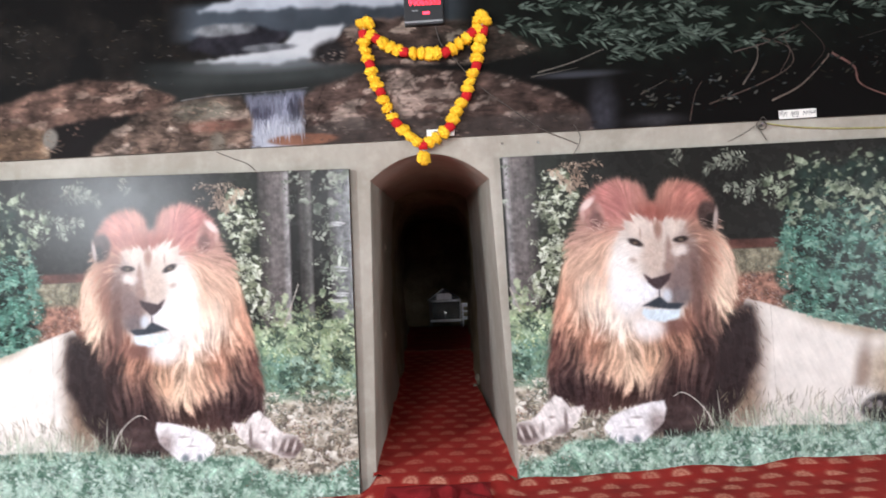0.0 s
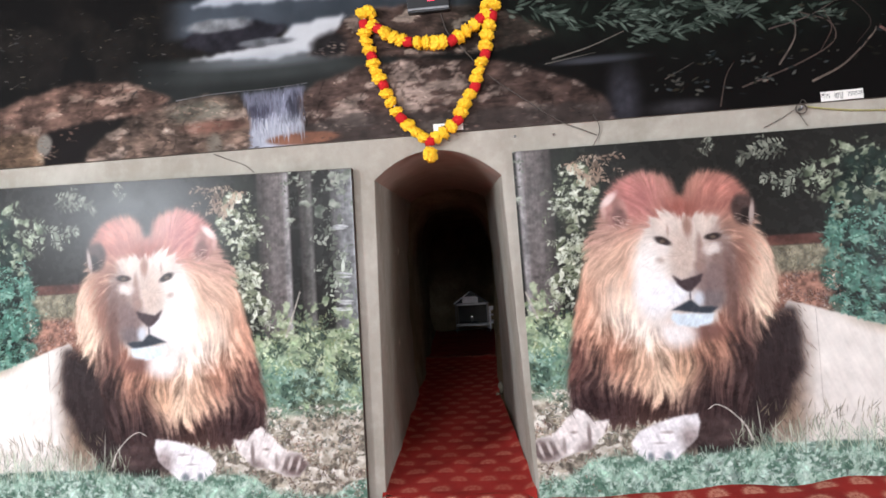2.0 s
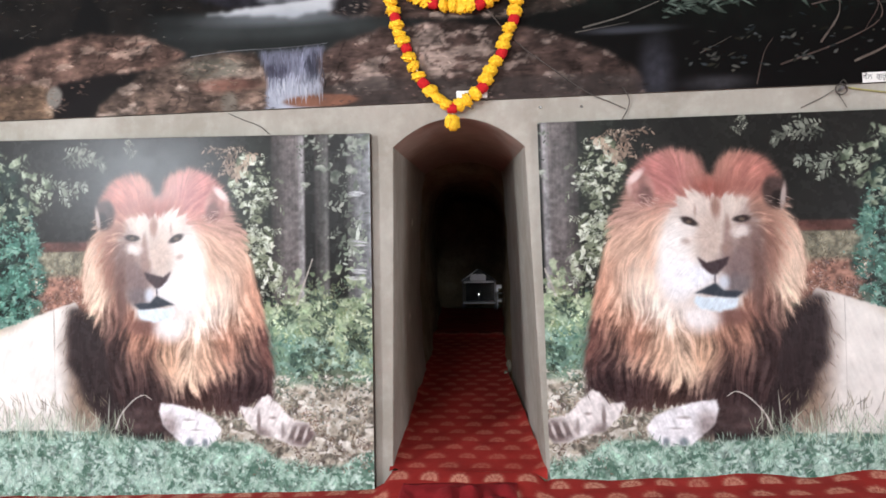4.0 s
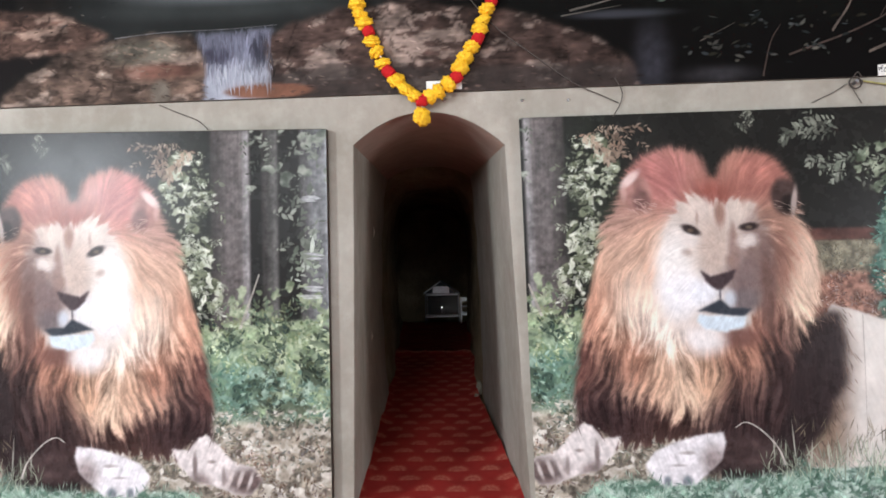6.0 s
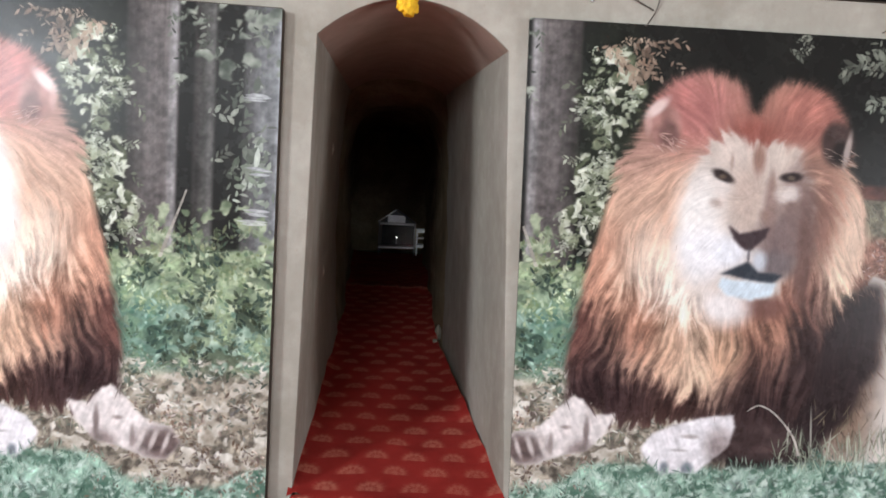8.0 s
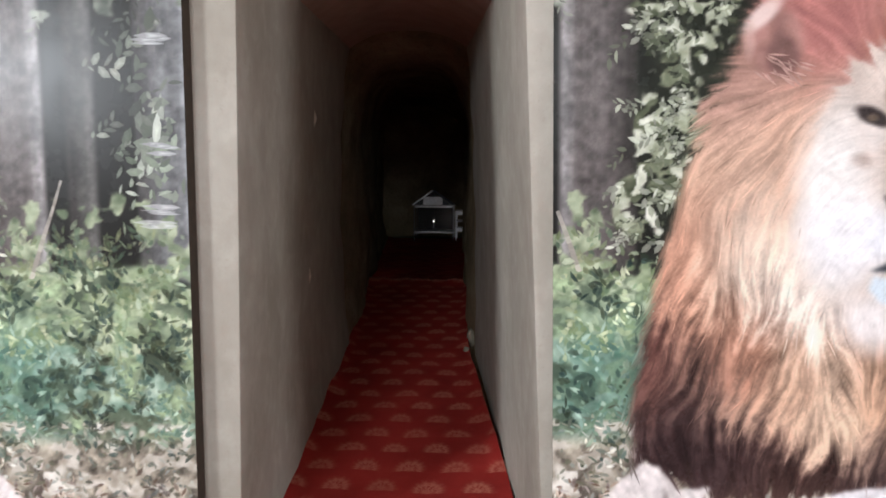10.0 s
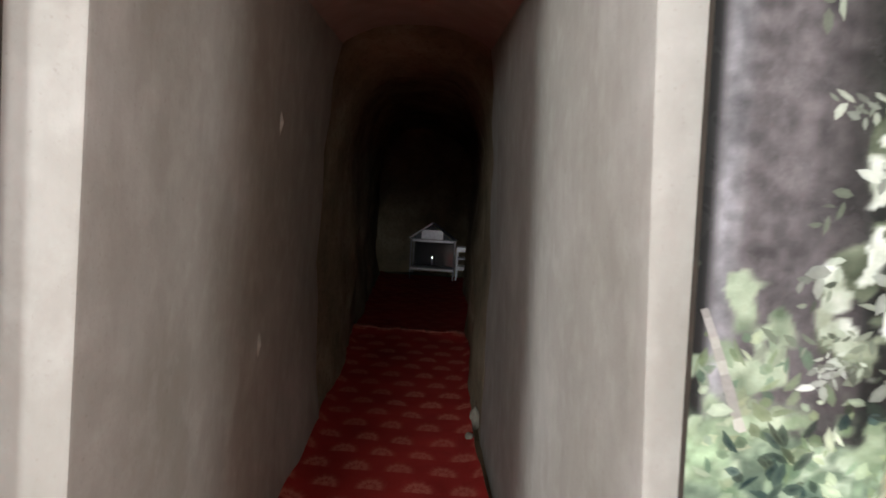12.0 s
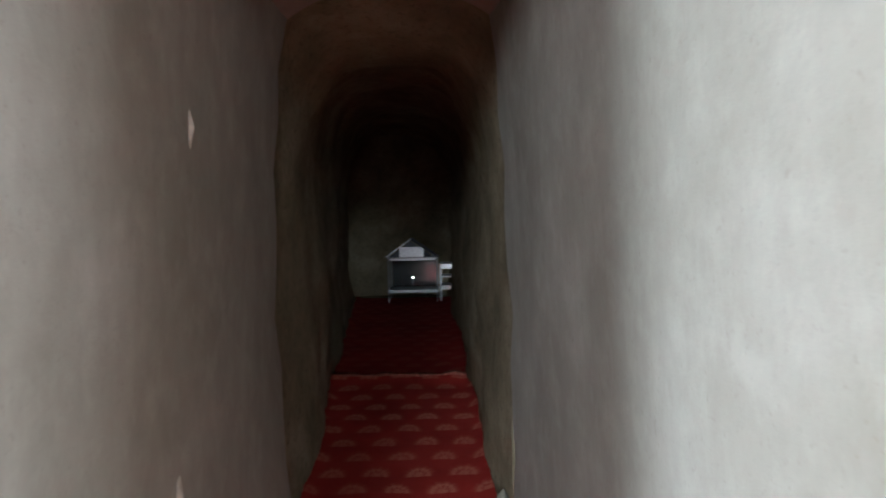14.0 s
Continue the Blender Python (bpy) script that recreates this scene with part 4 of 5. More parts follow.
    P.lay(P.shape([(1.51, 1.15), (1.57, 1.18), (1.65, 1.22), (1.70, 1.17), (1.82, 1.16), (1.77, 1.11), (1.65, 1.13), (1.56, 1.15)], 0.004), (56, 62, 70))
    P.lay(P.blur(P.shape([(1.52, 1.14), (1.65, 1.12), (1.80, 1.12), (1.77, 1.06), (1.68, 1.03), (1.55, 1.05), (1.51, 1.10)], 0.010, 20), 1), (206, 222, 230), 0.10, 40)
    P.lay(0.8 * P.oval(1.648, 1.246, 0.007, 0.035, 0.5), (92, 88, 94))
    for at, below, tn in (((1.50, 1.62), (1.50, 1.57), -24), ((1.83, 1.63), (1.82, 1.55), 6)):
        P.lay(0.9 * P.oval(below[0], below[1], 0.055, 0.036, 0.6, 0.9, 24, turn=tn), (226, 214, 204))
        P.lay(0.95 * P.oval(at[0], at[1], 0.056, 0.023, 0.4, 0.4, 20, turn=tn), (46, 37, 36))
        P.lay(0.6 * P.oval(at[0], at[1] - 0.004, 0.018, 0.011, 0.5), (128, 108, 86))
    for at, ru, rz in (((1.54, 1.69), .010, .04), ((1.74, 1.61), .014, .05), ((1.71, 1.44), .02, .03), ((1.48, 1.49), .03, .02)):
        P.lay(0.5 * P.oval(at[0], at[1], ru, rz, 0.8, 0.6, 20), (140, 108, 94))
    P.shade(patch, 0.02 * hair + 0.10 * (fine - 0.5))
    for at, ru, rz in (((1.31, 2.00), .05, .07), ((1.46, 2.01), .04, .06), ((1.80, 1.97), .05, .06), ((1.93, 1.96), .05, .07)):
        P.shade(ruff2 * P.oval(at[0], at[1], ru, rz, 0.8, 0.5, 9), 0.10 + 0.05 * locks)

    # rounded rims at its top
    for at, rgb, deep in (((1.21, 1.84), (164, 116, 106), (110, 78, 72)), ((2.04, 1.80), (70, 54, 50), (38, 32, 30))):
        P.cover(P.oval(at[0], at[1], 0.09, 0.12, 0.2))
        P.lay(0.95 * P.oval(at[0], at[1], 0.082, 0.105, 0.25, 0.3), rgb, 0.25, 14)
        P.lay(0.8 * P.oval(at[0] + .02, at[1] - .04, 0.045, 0.06, 0.5, 0.5), deep, 0.3, 20)
    P.lay(0.9 * P.oval(1.166, 1.917, 0.070, 0.026, 0.5, 0.3, turn=42), (234, 208, 198))
    P.lay(0.6 * P.oval(1.131, 1.843, 0.018, 0.05, 0.6, 0.3), (206, 166, 152))
    P.lay(0.8 * P.oval(2.091, 1.775, 0.016, 0.085, 0.5, 0.4, turn=-8), (204, 184, 172))
    k = 16
    u, z = P.scatter(k, P.oval(2.032, 1.752, 0.08, 0.05, 0.3))
    P.strokes(u, z, R.normal(-.4, .3, k), R.uniform(.03, .08, k), .008, np.array((186, 160, 144)) * R.uniform(.7, 1.1, (k, 1)), 0, 0.75)
    k = 26
    u, z = P.scatter(k, P.oval(1.217, 1.771, 0.07, 0.04, 0.3))
    P.strokes(u, z, R.normal(-.5, .3, k), R.uniform(.03, .07, k), .008, np.array((214, 170, 154)) * R.uniform(.8, 1.1, (k, 1)), 0, 0.5)

    k = 130
    u, z = P.scatter(k, np.clip(soft_dark * (1 - soft_dark) * 4, 0, 1) * (U > 2.0))
    P.strokes(u, z, -1.2 + R.normal(0, .3, k), R.uniform(.04, .10, k), R.uniform(.005, .010, k), np.array((96, 76, 66)) * R.uniform(.7, 1.5, (k, 1)), 0, 0.75)
    k = 200
    u, z = P.scatter(k, flank * P.band(0.26, 0.46, 0.05))
    P.strokes(u, z, 1.2 + R.normal(0, .35, k), R.uniform(.04, .12, k), R.uniform(.004, .009, k), np.array((120, 112, 88)) * R.uniform(.6, 1.4, (k, 1)), 0, 0.5)
    # pale rounded ends lying on the grass
    P.lay(0.9 * P.oval(1.727, 0.343, 0.26, 0.10, 0.4, 0.2), (74, 58, 56), 0.4, 20)
    near_end = P.shape([(0.51, 0.26), (0.56, 0.33), (0.68, 0.37), (0.76, 0.46), (0.83, 0.52), (0.89, 0.51), (0.95, 0.44), (1.05, 0.45), (1.00, 0.34), (0.92, 0.26), (0.81, 0.23), (0.68, 0.18), (0.58, 0.18)], 0.010, 10)
    far_end = P.shape([(1.18, 0.28), (1.23, 0.35), (1.35, 0.41), (1.48, 0.45), (1.62, 0.47), (1.64, 0.41), (1.60, 0.31), (1.52, 0.23), (1.46, 0.17), (1.37, 0.17), (1.29, 0.15), (1.21, 0.22)], 0.010, 10)
    P.cover(np.maximum(near_end, far_end))
    for m, rgb in ((near_end, (230, 220, 214)), (far_end, (232, 228, 228))):
        P.lay(m, rgb, 0.12, 22)
    P.lay(near_end * 0.9 * P.oval(0.597, 0.252, 0.11, 0.075, 0.6, 0.6, 14), (92, 74, 70), 0.4, 30)
    P.lay(near_end * 0.7 * P.oval(0.884, 0.253, 0.06, 0.05, 0.6, 0.6), (110, 92, 88), 0.4, 30)
    P.lay(far_end * 0.8 * P.oval(1.568, 0.304, 0.07, 0.08, 0.7, 0.4), (140, 124, 120), 0.3, 30)
    for at, ru, rz, tn in (((0.58, 0.26), .012, .05, 20), ((0.64, 0.27), .012, .05, 20), ((0.70, 0.27), .012, .05, 20)):
        P.lay(0.8 * near_end * P.oval(at[0], at[1], ru, rz, 0.6, 0.4, 20, turn=tn), (222, 210, 202))
    for at, ru, rz, m, rgb in (((0.81, 0.37), .025, .010, near_end, (150, 134, 128)), ((0.91, 0.35), .014, .07, near_end, (110, 94, 90)), ((0.74, 0.28), .012, .05, near_end, (150, 134, 128)),
                               ((1.30, 0.19), .020, .03, far_end, (96, 108, 116)), ((1.41, 0.19), .026, .03, far_end, (96, 108, 116)), ((1.37, 0.28), .04, .007, far_end, (176, 168, 166)),
                               ((1.42, 0.35), .04, .010, far_end, (170, 160, 156))):
        P.lay(0.8 * m * P.oval(at[0], at[1], ru, rz, 0.6, 0.5, 20), rgb)
    P.shade(np.maximum(near_end, far_end), 0.03 * coat + 0.2 * (fine - 0.5))
    # grass over it all
    lawn = turf * (1 - far_end) * (1 - near_end) * sstep(0.55, 0.8, U + 0.2 * (mid_n - .5) + .1 * (Z < 0.15))
    n = 4600
    u, z = P.scatter(n, lawn * (0.15 + sstep(0.46, 0.58, mid_n)) + 1e-9)
    f = R.rand(n, 1) ** 1.4
    P.strokes(u, z, 1.57 + R.normal(0, .7, n), R.uniform(.02, .06, n), R.uniform(.005, .011, n),
              np.array((110, 150, 126)) * (1 - f) + np.array((206, 228, 206)) * f, R.uniform(-.2, .2, n), 0.6)
    n = 700
    u, z = P.scatter(n, lawn * (0.1 + sstep(0.54, 0.42, mid_n)) + 1e-9)
    P.strokes(u, z, 1.57 + R.normal(0, .6, n), R.uniform(.02, .06, n), R.uniform(.005, .011, n), np.array((62, 100, 84)) * R.uniform(.7, 1.3, (n, 1)), R.uniform(-.2, .2, n), 0.6)
    for a, b, h in ((2.02, .25, .30), (2.3, .25, .2), (2.36, .24, .22), (2.2, .26, .16), (2.55, .28, .14), (2.7, .26, .18), (2.78, .3, .14), (1.95, .26, .1), (1.9, .3, .15), (2.1, .25, .18)):
        P.strokes([a], [b], 1.57 + R.normal(0, .12), h, 0.011, (204, 206, 186))
    k = 320
    u = R.uniform(1.85, 3.5, k)
    P.strokes(u, R.uniform(.18, .32, k), 1.57 + R.normal(0, .35, k), R.uniform(.04, .16, k), R.uniform(.004, .009, k), np.array((166, 180, 152)) * R.uniform(.6, 1.25, (k, 1)), 0, 0.3)
    P.twig([(2.43, 1.12), (2.425, 0.8), (2.415, 0.36)], 0.004, (172, 164, 154))
    P.twig([(1.96, 0.28), (1.92, 0.38), (1.83, 0.48), (1.75, 0.52), (1.69, 0.49)], 0.012, (206, 200, 186))
    return P


def stream_print():
    """A shaded stream between brown boulders, under ferns."""
    P = Print(-5.0, 5.0, 2.0, 4.26, 0.0125, (25, 23, 22))
    P.tone, P.vinyl, P.chroma = 0.48, M_PRINT_DULL, 0.92
    R, U, Z = P.rng, P.u, P.z
    tex = fbm(U, Z, 3, 2, 5)
    P.lay(0.4 * sstep(0.45, 0.7, tex) * (U < -0.6), (58, 50, 44), 0.5, 12)
    # pools
    P.lay(P.band(2.86, 3.18, 0.03) * P.band(-2.2, -0.3, 0.15, "u"), (50, 52, 50), 0.25, 3)
    P.lay(P.oval(-1.2, 3.03, 0.8, 0.06, 0.6), (68, 72, 70), 0.2, 3)
    P.lay(P.band(3.33, 3.62, 0.04) * P.band(-1.9, 0.3, 0.15, "u"), (78, 86, 94), 0.3, 3)
    # white water
    P.lay(0.95 * P.shape([(-1.78, 3.17), (-1.3, 3.22), (-1.1, 3.24), (-0.98, 3.36), (-0.6, 3.40), (-0.66, 3.26), (-0.78, 3.14), (-1.2, 3.12)], 0.02), (252, 254, 255), 0.08, 5)
    P.lay(0.5 * P.oval(-1.2, 3.12, 0.55, 0.05, 0.7), (190, 198, 204))
    P.lay(0.95 * P.shape([(-1.8, 3.56), (-0.2, 3.52), (0.2, 3.6), (0.1, 3.75), (-1.2, 3.72)], 0.03), (216, 222, 230), 0.15, 4)
    # dark stones in the rapids
    P.lay(P.shape([(-1.85, 3.3), (-1.7, 3.42), (-1.3, 3.42), (-1.02, 3.36), (-1.15, 3.24), (-1.5, 3.2), (-1.8, 3.24)], 0.03), (48, 46, 52), 0.6, 12)
    P.lay(P.oval(-1.55, 3.41, 0.22, 0.05, 0.3, 0.6), (150, 152, 154), 0.4, 16)
    P.lay(P.oval(-1.2, 3.25, 0.2, 0.03, 0.3, 0.6), (130, 132, 136), 0.4, 16)

    def boulder(pts, rgb, pale, much, seed, hot=None):
        m = P.shape(pts, 0.022, 6, seed)
        P.lay(m, rgb, 0.45, 7, seed)
        spots = sstep(much, much + 0.06, fbm(U * 0.7 + Z * 0.2, Z * 1.7 - U * 0.25, 7, seed + 3, 5))
        P.lay(m * spots * 0.75, pale, 0.2, 20)
        cracks = 1 - sstep(0.0, 0.03, np.abs(fbm(U, Z * 1.4, 3.2, seed + 5) - 0.5))
        P.lay(m * cracks * 0.6, tuple(c * 0.45 for c in rgb))
        P.shade(m, 0.8 * (fbm(U * 0.5 + 0.3 * Z, Z * 1.8, 30, seed + 7, 3) - 0.5) + 0.9 * (fbm(U, Z, 9, seed + 8, 3) - 0.5))
        k = 420
        u, z = P.scatter(k, m)
        f = R.rand(k, 1)
        P.strokes(u, z, R.normal(-.2, .25, k), R.uniform(.02, .06, k), R.uniform(.008, .022, k), P.at(u, z) * (0.7 + 0.65 * f), 0, 0.75)
        return m
    a = boulder([(-5, 2.5), (-5, 2.9), (-3.5, 2.86), (-3.1, 3.0), (-2.67, 3.08), (-2.25, 3.05), (-1.93, 2.89), (-2.1, 2.8), (-2.6, 2.75), (-2.85, 2.4), (-5, 2.4)], (112, 86, 74), (176, 148, 130), 0.58, 31)
    boulder([(-5, 2.7), (-3.6, 2.74), (-3.05, 2.72), (-2.85, 2.6), (-2.9, 2.3), (-5, 2.3)], (120, 96, 76), (180, 156, 130), 0.6, 41)
    P.lay(P.shape([(-2.95, 2.72), (-2.5, 2.78), (-2.3, 2.75), (-2.55, 2.66), (-2.75, 2.4), (-2.95, 2.4)], 0.02), (34, 28, 27))
    P.lay(P.oval(-2.95, 2.63, 0.06, 0.08, 0.3, 0.3), (158, 150, 138), 0.2)
    boulder([(-2.65, 2.3), (-2.6, 2.55), (-2.3, 2.76), (-2.0, 2.84), (-1.75, 2.89), (-1.42, 2.88), (-1.33, 2.7), (-1.38, 2.3)], (124, 102, 88), (196, 172, 154), 0.56, 51)
    P.lay(0.6 * P.oval(-1.72, 2.78, 0.24, 0.08, 0.5, 0.3), (120, 122, 106), 0.3, 12)
    P.lay(0.6 * P.oval(-1.62, 2.66, 0.22, 0.05, 0.5, 0.3), (170, 110, 92), 0.3, 12)
    # small fall
    fall = P.shape([(-1.40, 2.88), (-0.92, 2.90), (-0.95, 2.7), (-0.90, 2.45), (-1.36, 2.45), (-1.33, 2.7)], 0.015)
    P.lay(fall, (150, 152, 172), 0.35, 12)
    P.lay(fall * sstep(2.78, 2.62, Z), (206, 210, 222), 0.2, 12)
    P.lay(fall * P.oval(-1.28, 2.74, 0.10, 0.05, 0.4, 0.6), (92, 90, 108), 0.3)
    P.lay(fall * P.oval(-1.0, 2.79, 0.06, 0.08, 0.4, 0.6), (84, 84, 98), 0.3)
    k = 420
    u, z = P.scatter(k, fall * (Z > 2.58))
    P.strokes(u, z + 0.03, -1.57 + R.normal(0, .12, k), R.uniform(.04, .14, k), R.uniform(.006, .016, k), P.at(u, z) * R.uniform(.75, 1.25, (k, 1)))
    P.twig([(-1.9, 2.875), (-1.6, 2.90), (-1.2, 2.905), (-0.9, 2.92)], 0.006, (150, 150, 152))
    # large boulders of the middle
    boulder([(-0.95, 2.3), (-0.95, 2.62), (-0.98, 2.8), (-0.84, 2.92), (-0.5, 3.01), (0.0, 3.02), (0.5, 2.96), (1.0, 2.76), (1.22, 2.6), (1.25, 2.3)], (98, 78, 70), (200, 176, 160), 0.50, 61)
    P.lay(0.7 * P.shape([(-0.95, 2.3), (-0.95, 2.6), (-0.6, 2.66), (0.3, 2.62), (1.2, 2.6), (1.2, 2.3)], 0.03), (78, 70, 66), 0.3, 10)
    boulder([(-0.9, 3.12), (-0.72, 3.2), (-0.62, 3.36), (-0.4, 3.42), (0.0, 3.42), (0.5, 3.34), (0.9, 3.1), (0.4, 3.03), (-0.3, 3.06)], (86, 68, 60), (190, 168, 150), 0.54, 71)
    P.lay(P.oval(-0.72, 3.18, 0.13, 0.09, 0.4, 0.6), (46, 42, 42), 0.4)
    P.lay(P.oval(-0.95, 2.52, 0.27, 0.045, 0.15, 0.1), (164, 112, 88), 0.25, 14)
    P.lay(P.oval(-1.62, 2.53, 0.06, 0.08, 0.3), (150, 138, 122), 0.2, 20)
    # dim water and ferns
    P.lay(0.6 * P.oval(1.15, 2.90, 0.28, 0.025, 0.6), (120, 124, 136))
    P.lay(0.5 * P.oval(1.32, 2.62, 0.10, 0.22, 0.7, 0.4), (110, 110, 124), 0.3)
    P.lay(0.5 * P.oval(1.7, 2.52, 0.2, 0.05, 0.7, 0.4), (110, 108, 114), 0.3)
    P.lay(0.5 * P.oval(1.9, 3.3, 1.6, 0.35, 0.6, 0.5), (34, 44, 36), 0.6, 8)
    for a, b, c, d, n in ((0.55, 3.30, 1.5, 3.14, 90), (0.7, 3.45, 2.2, 3.30, 150), (1.0, 3.62, 2.6, 3.46, 150), (1.35, 3.0, 2.1, 3.16, 90), (1.9, 3.15, 2.75, 3.05, 60), (1.5, 3.8, 3.6, 3.6, 160), (2.4, 3.3, 3.5, 3.25, 70), (1.2, 3.22, 1.9, 3.2, 70), (0.9, 3.9, 3.2, 3.85, 120)):
        t = R.rand(n)
        u, z = a + (c - a) * t, b + (d - b) * t + R.normal(0, .03, n) + .03 * np.sin(9 * t)
        f = R.rand(n, 1) ** 1.3
        P.strokes(u, z, np.where(R.rand(n) > .4, -.35, .3) + R.normal(0, .35, n), R.uniform(.05, .13, n), R.uniform(.014, .034, n),
                  np.array((58, 74, 62)) * (1 - f) + np.array((170, 192, 172)) * f, R.uniform(-.1, .1, n))
    for pts, w, c in (([(0.85, 2.93), (1.1, 2.99), (1.35, 3.08)], .012, (150, 142, 130)), ([(0.8, 2.9), (1.15, 2.95)], .008, (130, 124, 112)),
                      ([(2.35, 2.75), (2.46, 2.92), (2.47, 3.05)], .014, (150, 134, 122)), ([(2.1, 2.62), (2.5, 2.76), (2.72, 2.9), (2.66, 3.1)], .012, (122, 104, 94)),
                      ([(2.55, 2.62), (2.76, 2.72), (2.95, 2.9), (2.98, 2.95)], .015, (156, 138, 124)), ([(3.0, 2.95), (3.15, 2.84), (3.2, 2.7), (3.5, 2.56)], .02, (160, 116, 106)),
                      ([(1.6, 2.72), (1.8, 2.82)], .008, (120, 112, 102)), ([(1.95, 2.5), (2.0, 2.7), (2.06, 2.8)], .010, (100, 84, 76)), ([(2.5, 3.1), (2.7, 3.0), (2.62, 2.82)], .010, (110, 92, 84)),
                      ([(2.3, 3.0), (2.55, 3.06), (2.75, 3.16)], .010, (120, 104, 96)), ([(2.8, 3.2), (2.95, 3.0), (2.85, 2.85)], .008, (86, 72, 66)), ([(3.2, 3.05), (3.6, 3.15)], .008, (84, 76, 70))):
        P.twig(pts, w, c)
    P.leaves(P.oval(1.95, 2.72, 0.5, 0.12, 0.5, 0.8), 60, 0.05, (70, 74, 68), (150, 150, 142), 0.2, 0.6)
    P.leaves(P.oval(2.9, 2.95, 0.8, 0.2, 0.5, 0.8), 90, 0.05, (50, 54, 48), (110, 110, 100), 0.2, 0.8)
    P.leaves(P.band(2.95, 3.6, 0.1) * P.band(-3.6, -1.9, 0.1, "u") * (tex > 0.52), 160, 0.05, (52, 46, 40), (150, 140, 126), 0.1, 0.5, 0.25)
    return P


def banner(name, P, ua, ub, place, z0, z1, y, label, lean=0.0, rise=0.0):
    """A printed sheet on a thin board, hung on the wall."""
    xa, xb = sorted((float(place(np.array(ua), np.array(0.))[0]), float(place(np.array(ub), np.array(0.))[0])))
    root = thing(name, (0, 0, 0), label, "banner")
    sheet_ob = P.mesh("printed_sheet", ua, ub, place, root, "glossy printed vinyl sheet")
    sheet_ob.location.y = y
    board = box_bm((xa, y + 0.0015, z0), (xb, -0.001, z1))
    for v in board.verts:
        v.co.x += lean * -v.co.z
        if v.co.z > 1 and rise:
            v.co.z += rise * (xb - v.co.x)
    part("backing_board", board, M_BOARD, root, "dark wooden backing board")
    return root


wood = woodland_print()
keep = (wood.u, wood.z, wood.col, wood.nz, wood.box)


def cropped(P, z0, z1):
    """The rows of a print between two heights."""
    a, b = int((z0 - keep[4][2]) / CELL), int((z1 - keep[4][2]) / CELL)
    P.u, P.z, P.col = keep[0][a:b + 1], keep[1][a:b + 1], keep[2][a:b + 1]
    P.nz, P.box = P.u.shape[0], (keep[4][0], keep[4][1], float(P.z[0, 0]), float(P.z[-1, 0]))
    return P


banner("woodland_banner", cropped(wood, -0.06, 2.30), 0.552, 4.10, lambda u, z: (u + 0.026 - 0.017 * z, z), -0.06, 2.30, -0.04,
       "large glossy woodland banner with a tawny shape beside the arch", 0.017)
banner("woodland_banner", cropped(wood, -0.20, 2.31), 0.105, 4.10, lambda u, z: (-0.497 - u, z - 0.04 + 0.018 * (u - 0.1) * np.clip((z - 1.9) / 0.41, 0, 1)), -0.24, 2.27, -0.065,
       "large mirrored glossy woodland banner with a tawny shape", rise=0.018)
stream = stream_print()
keep = (stream.u, stream.z, stream.col, stream.nz, stream.box)


def cropped_stream(P, z0, z1):
    a, b = int((z0 - keep[4][2]) / 0.0125), int((z1 - keep[4][2]) / 0.0125)
    P.u, P.z, P.col = keep[0][a:b + 1], keep[1][a:b + 1], keep[2][a:b + 1]
    P.nz, P.box = P.u.shape[0], (keep[4][0], keep[4][1], float(P.z[0, 0]), float(P.z[-1, 0]))
    return P


banner("stream_banner", cropped_stream(stream, 2.475, 4.2), -4.9, 4.9, lambda u, z: (u, z), 2.475, 4.2, -0.02,
       "wide dark banner of a rocky forest stream above the arch")


# ---- the garland ----
def puff(seed, r):
    """A ruffled cloth flower: a flattened ball with deep wavy frills round its axis."""
    rnd = random.Random(seed)
    bm = bmesh.new()
    bmesh.ops.create_icosphere(bm, subdivisions=4, radius=1)
    o = Vector((rnd.uniform(0, 50), rnd.uniform(0, 50), rnd.uniform(0, 50)))
    for v in bm.verts:
        n = v.co.normalized()
        a = math.atan2(n.y, n.x)
        frill = math.sin(9 * a + 3.0 * noise.noise(n * 2.2 + o) + 5 * n.z)
        layers = math.sin(9 * n.z + 1.5 * noise.noise(n * 3 + o))
        k = 1 + 0.10 * frill * (1 - n.z * n.z) + 0.10 * layers + 0.22 * noise.noise(n * 2.6 + o) + 0.10 * noise.noise(n * 7 + o)
        v.co = Vector((n.x * r, n.y * r, n.z * r * 0.82)) * k
    me = bpy.data.meshes.new("flower")
    bm.to_mesh(me)
    bm.free()
    me.polygons.foreach_set("use_smooth", [True] * len(me.polygons))
    me.materials.append(M_YELLOW)
    return me


def bead_mesh(seed):
    rnd = random.Random(seed)
    bm = bmesh.new()
    bmesh.ops.create_icosphere(bm, subdivisions=3, radius=1)
    for v in bm.verts:
        n = v.co.normalized()
        k = 1 + 0.10 * noise.noise(n * 5 + Vector((seed, 0, 0))) + 0.06 * noise.noise(n * 13)
        flat = 0.92 if abs(n.z) > 0.8 else 1
        q = 1 / max(abs(n.z), math.hypot(n.x, n.y)) ** 0.6
        v.co = Vector((n.x * 0.036, n.y * 0.036, n.z * 0.038 * flat)) * k * q
    me = bpy.data.meshes.new("red_bead")
    bm.to_mesh(me)
    bm.free()
    me.polygons.foreach_set("use_smooth", [True] * len(me.polygons))
    me.materials.append(M_RED)
    return me


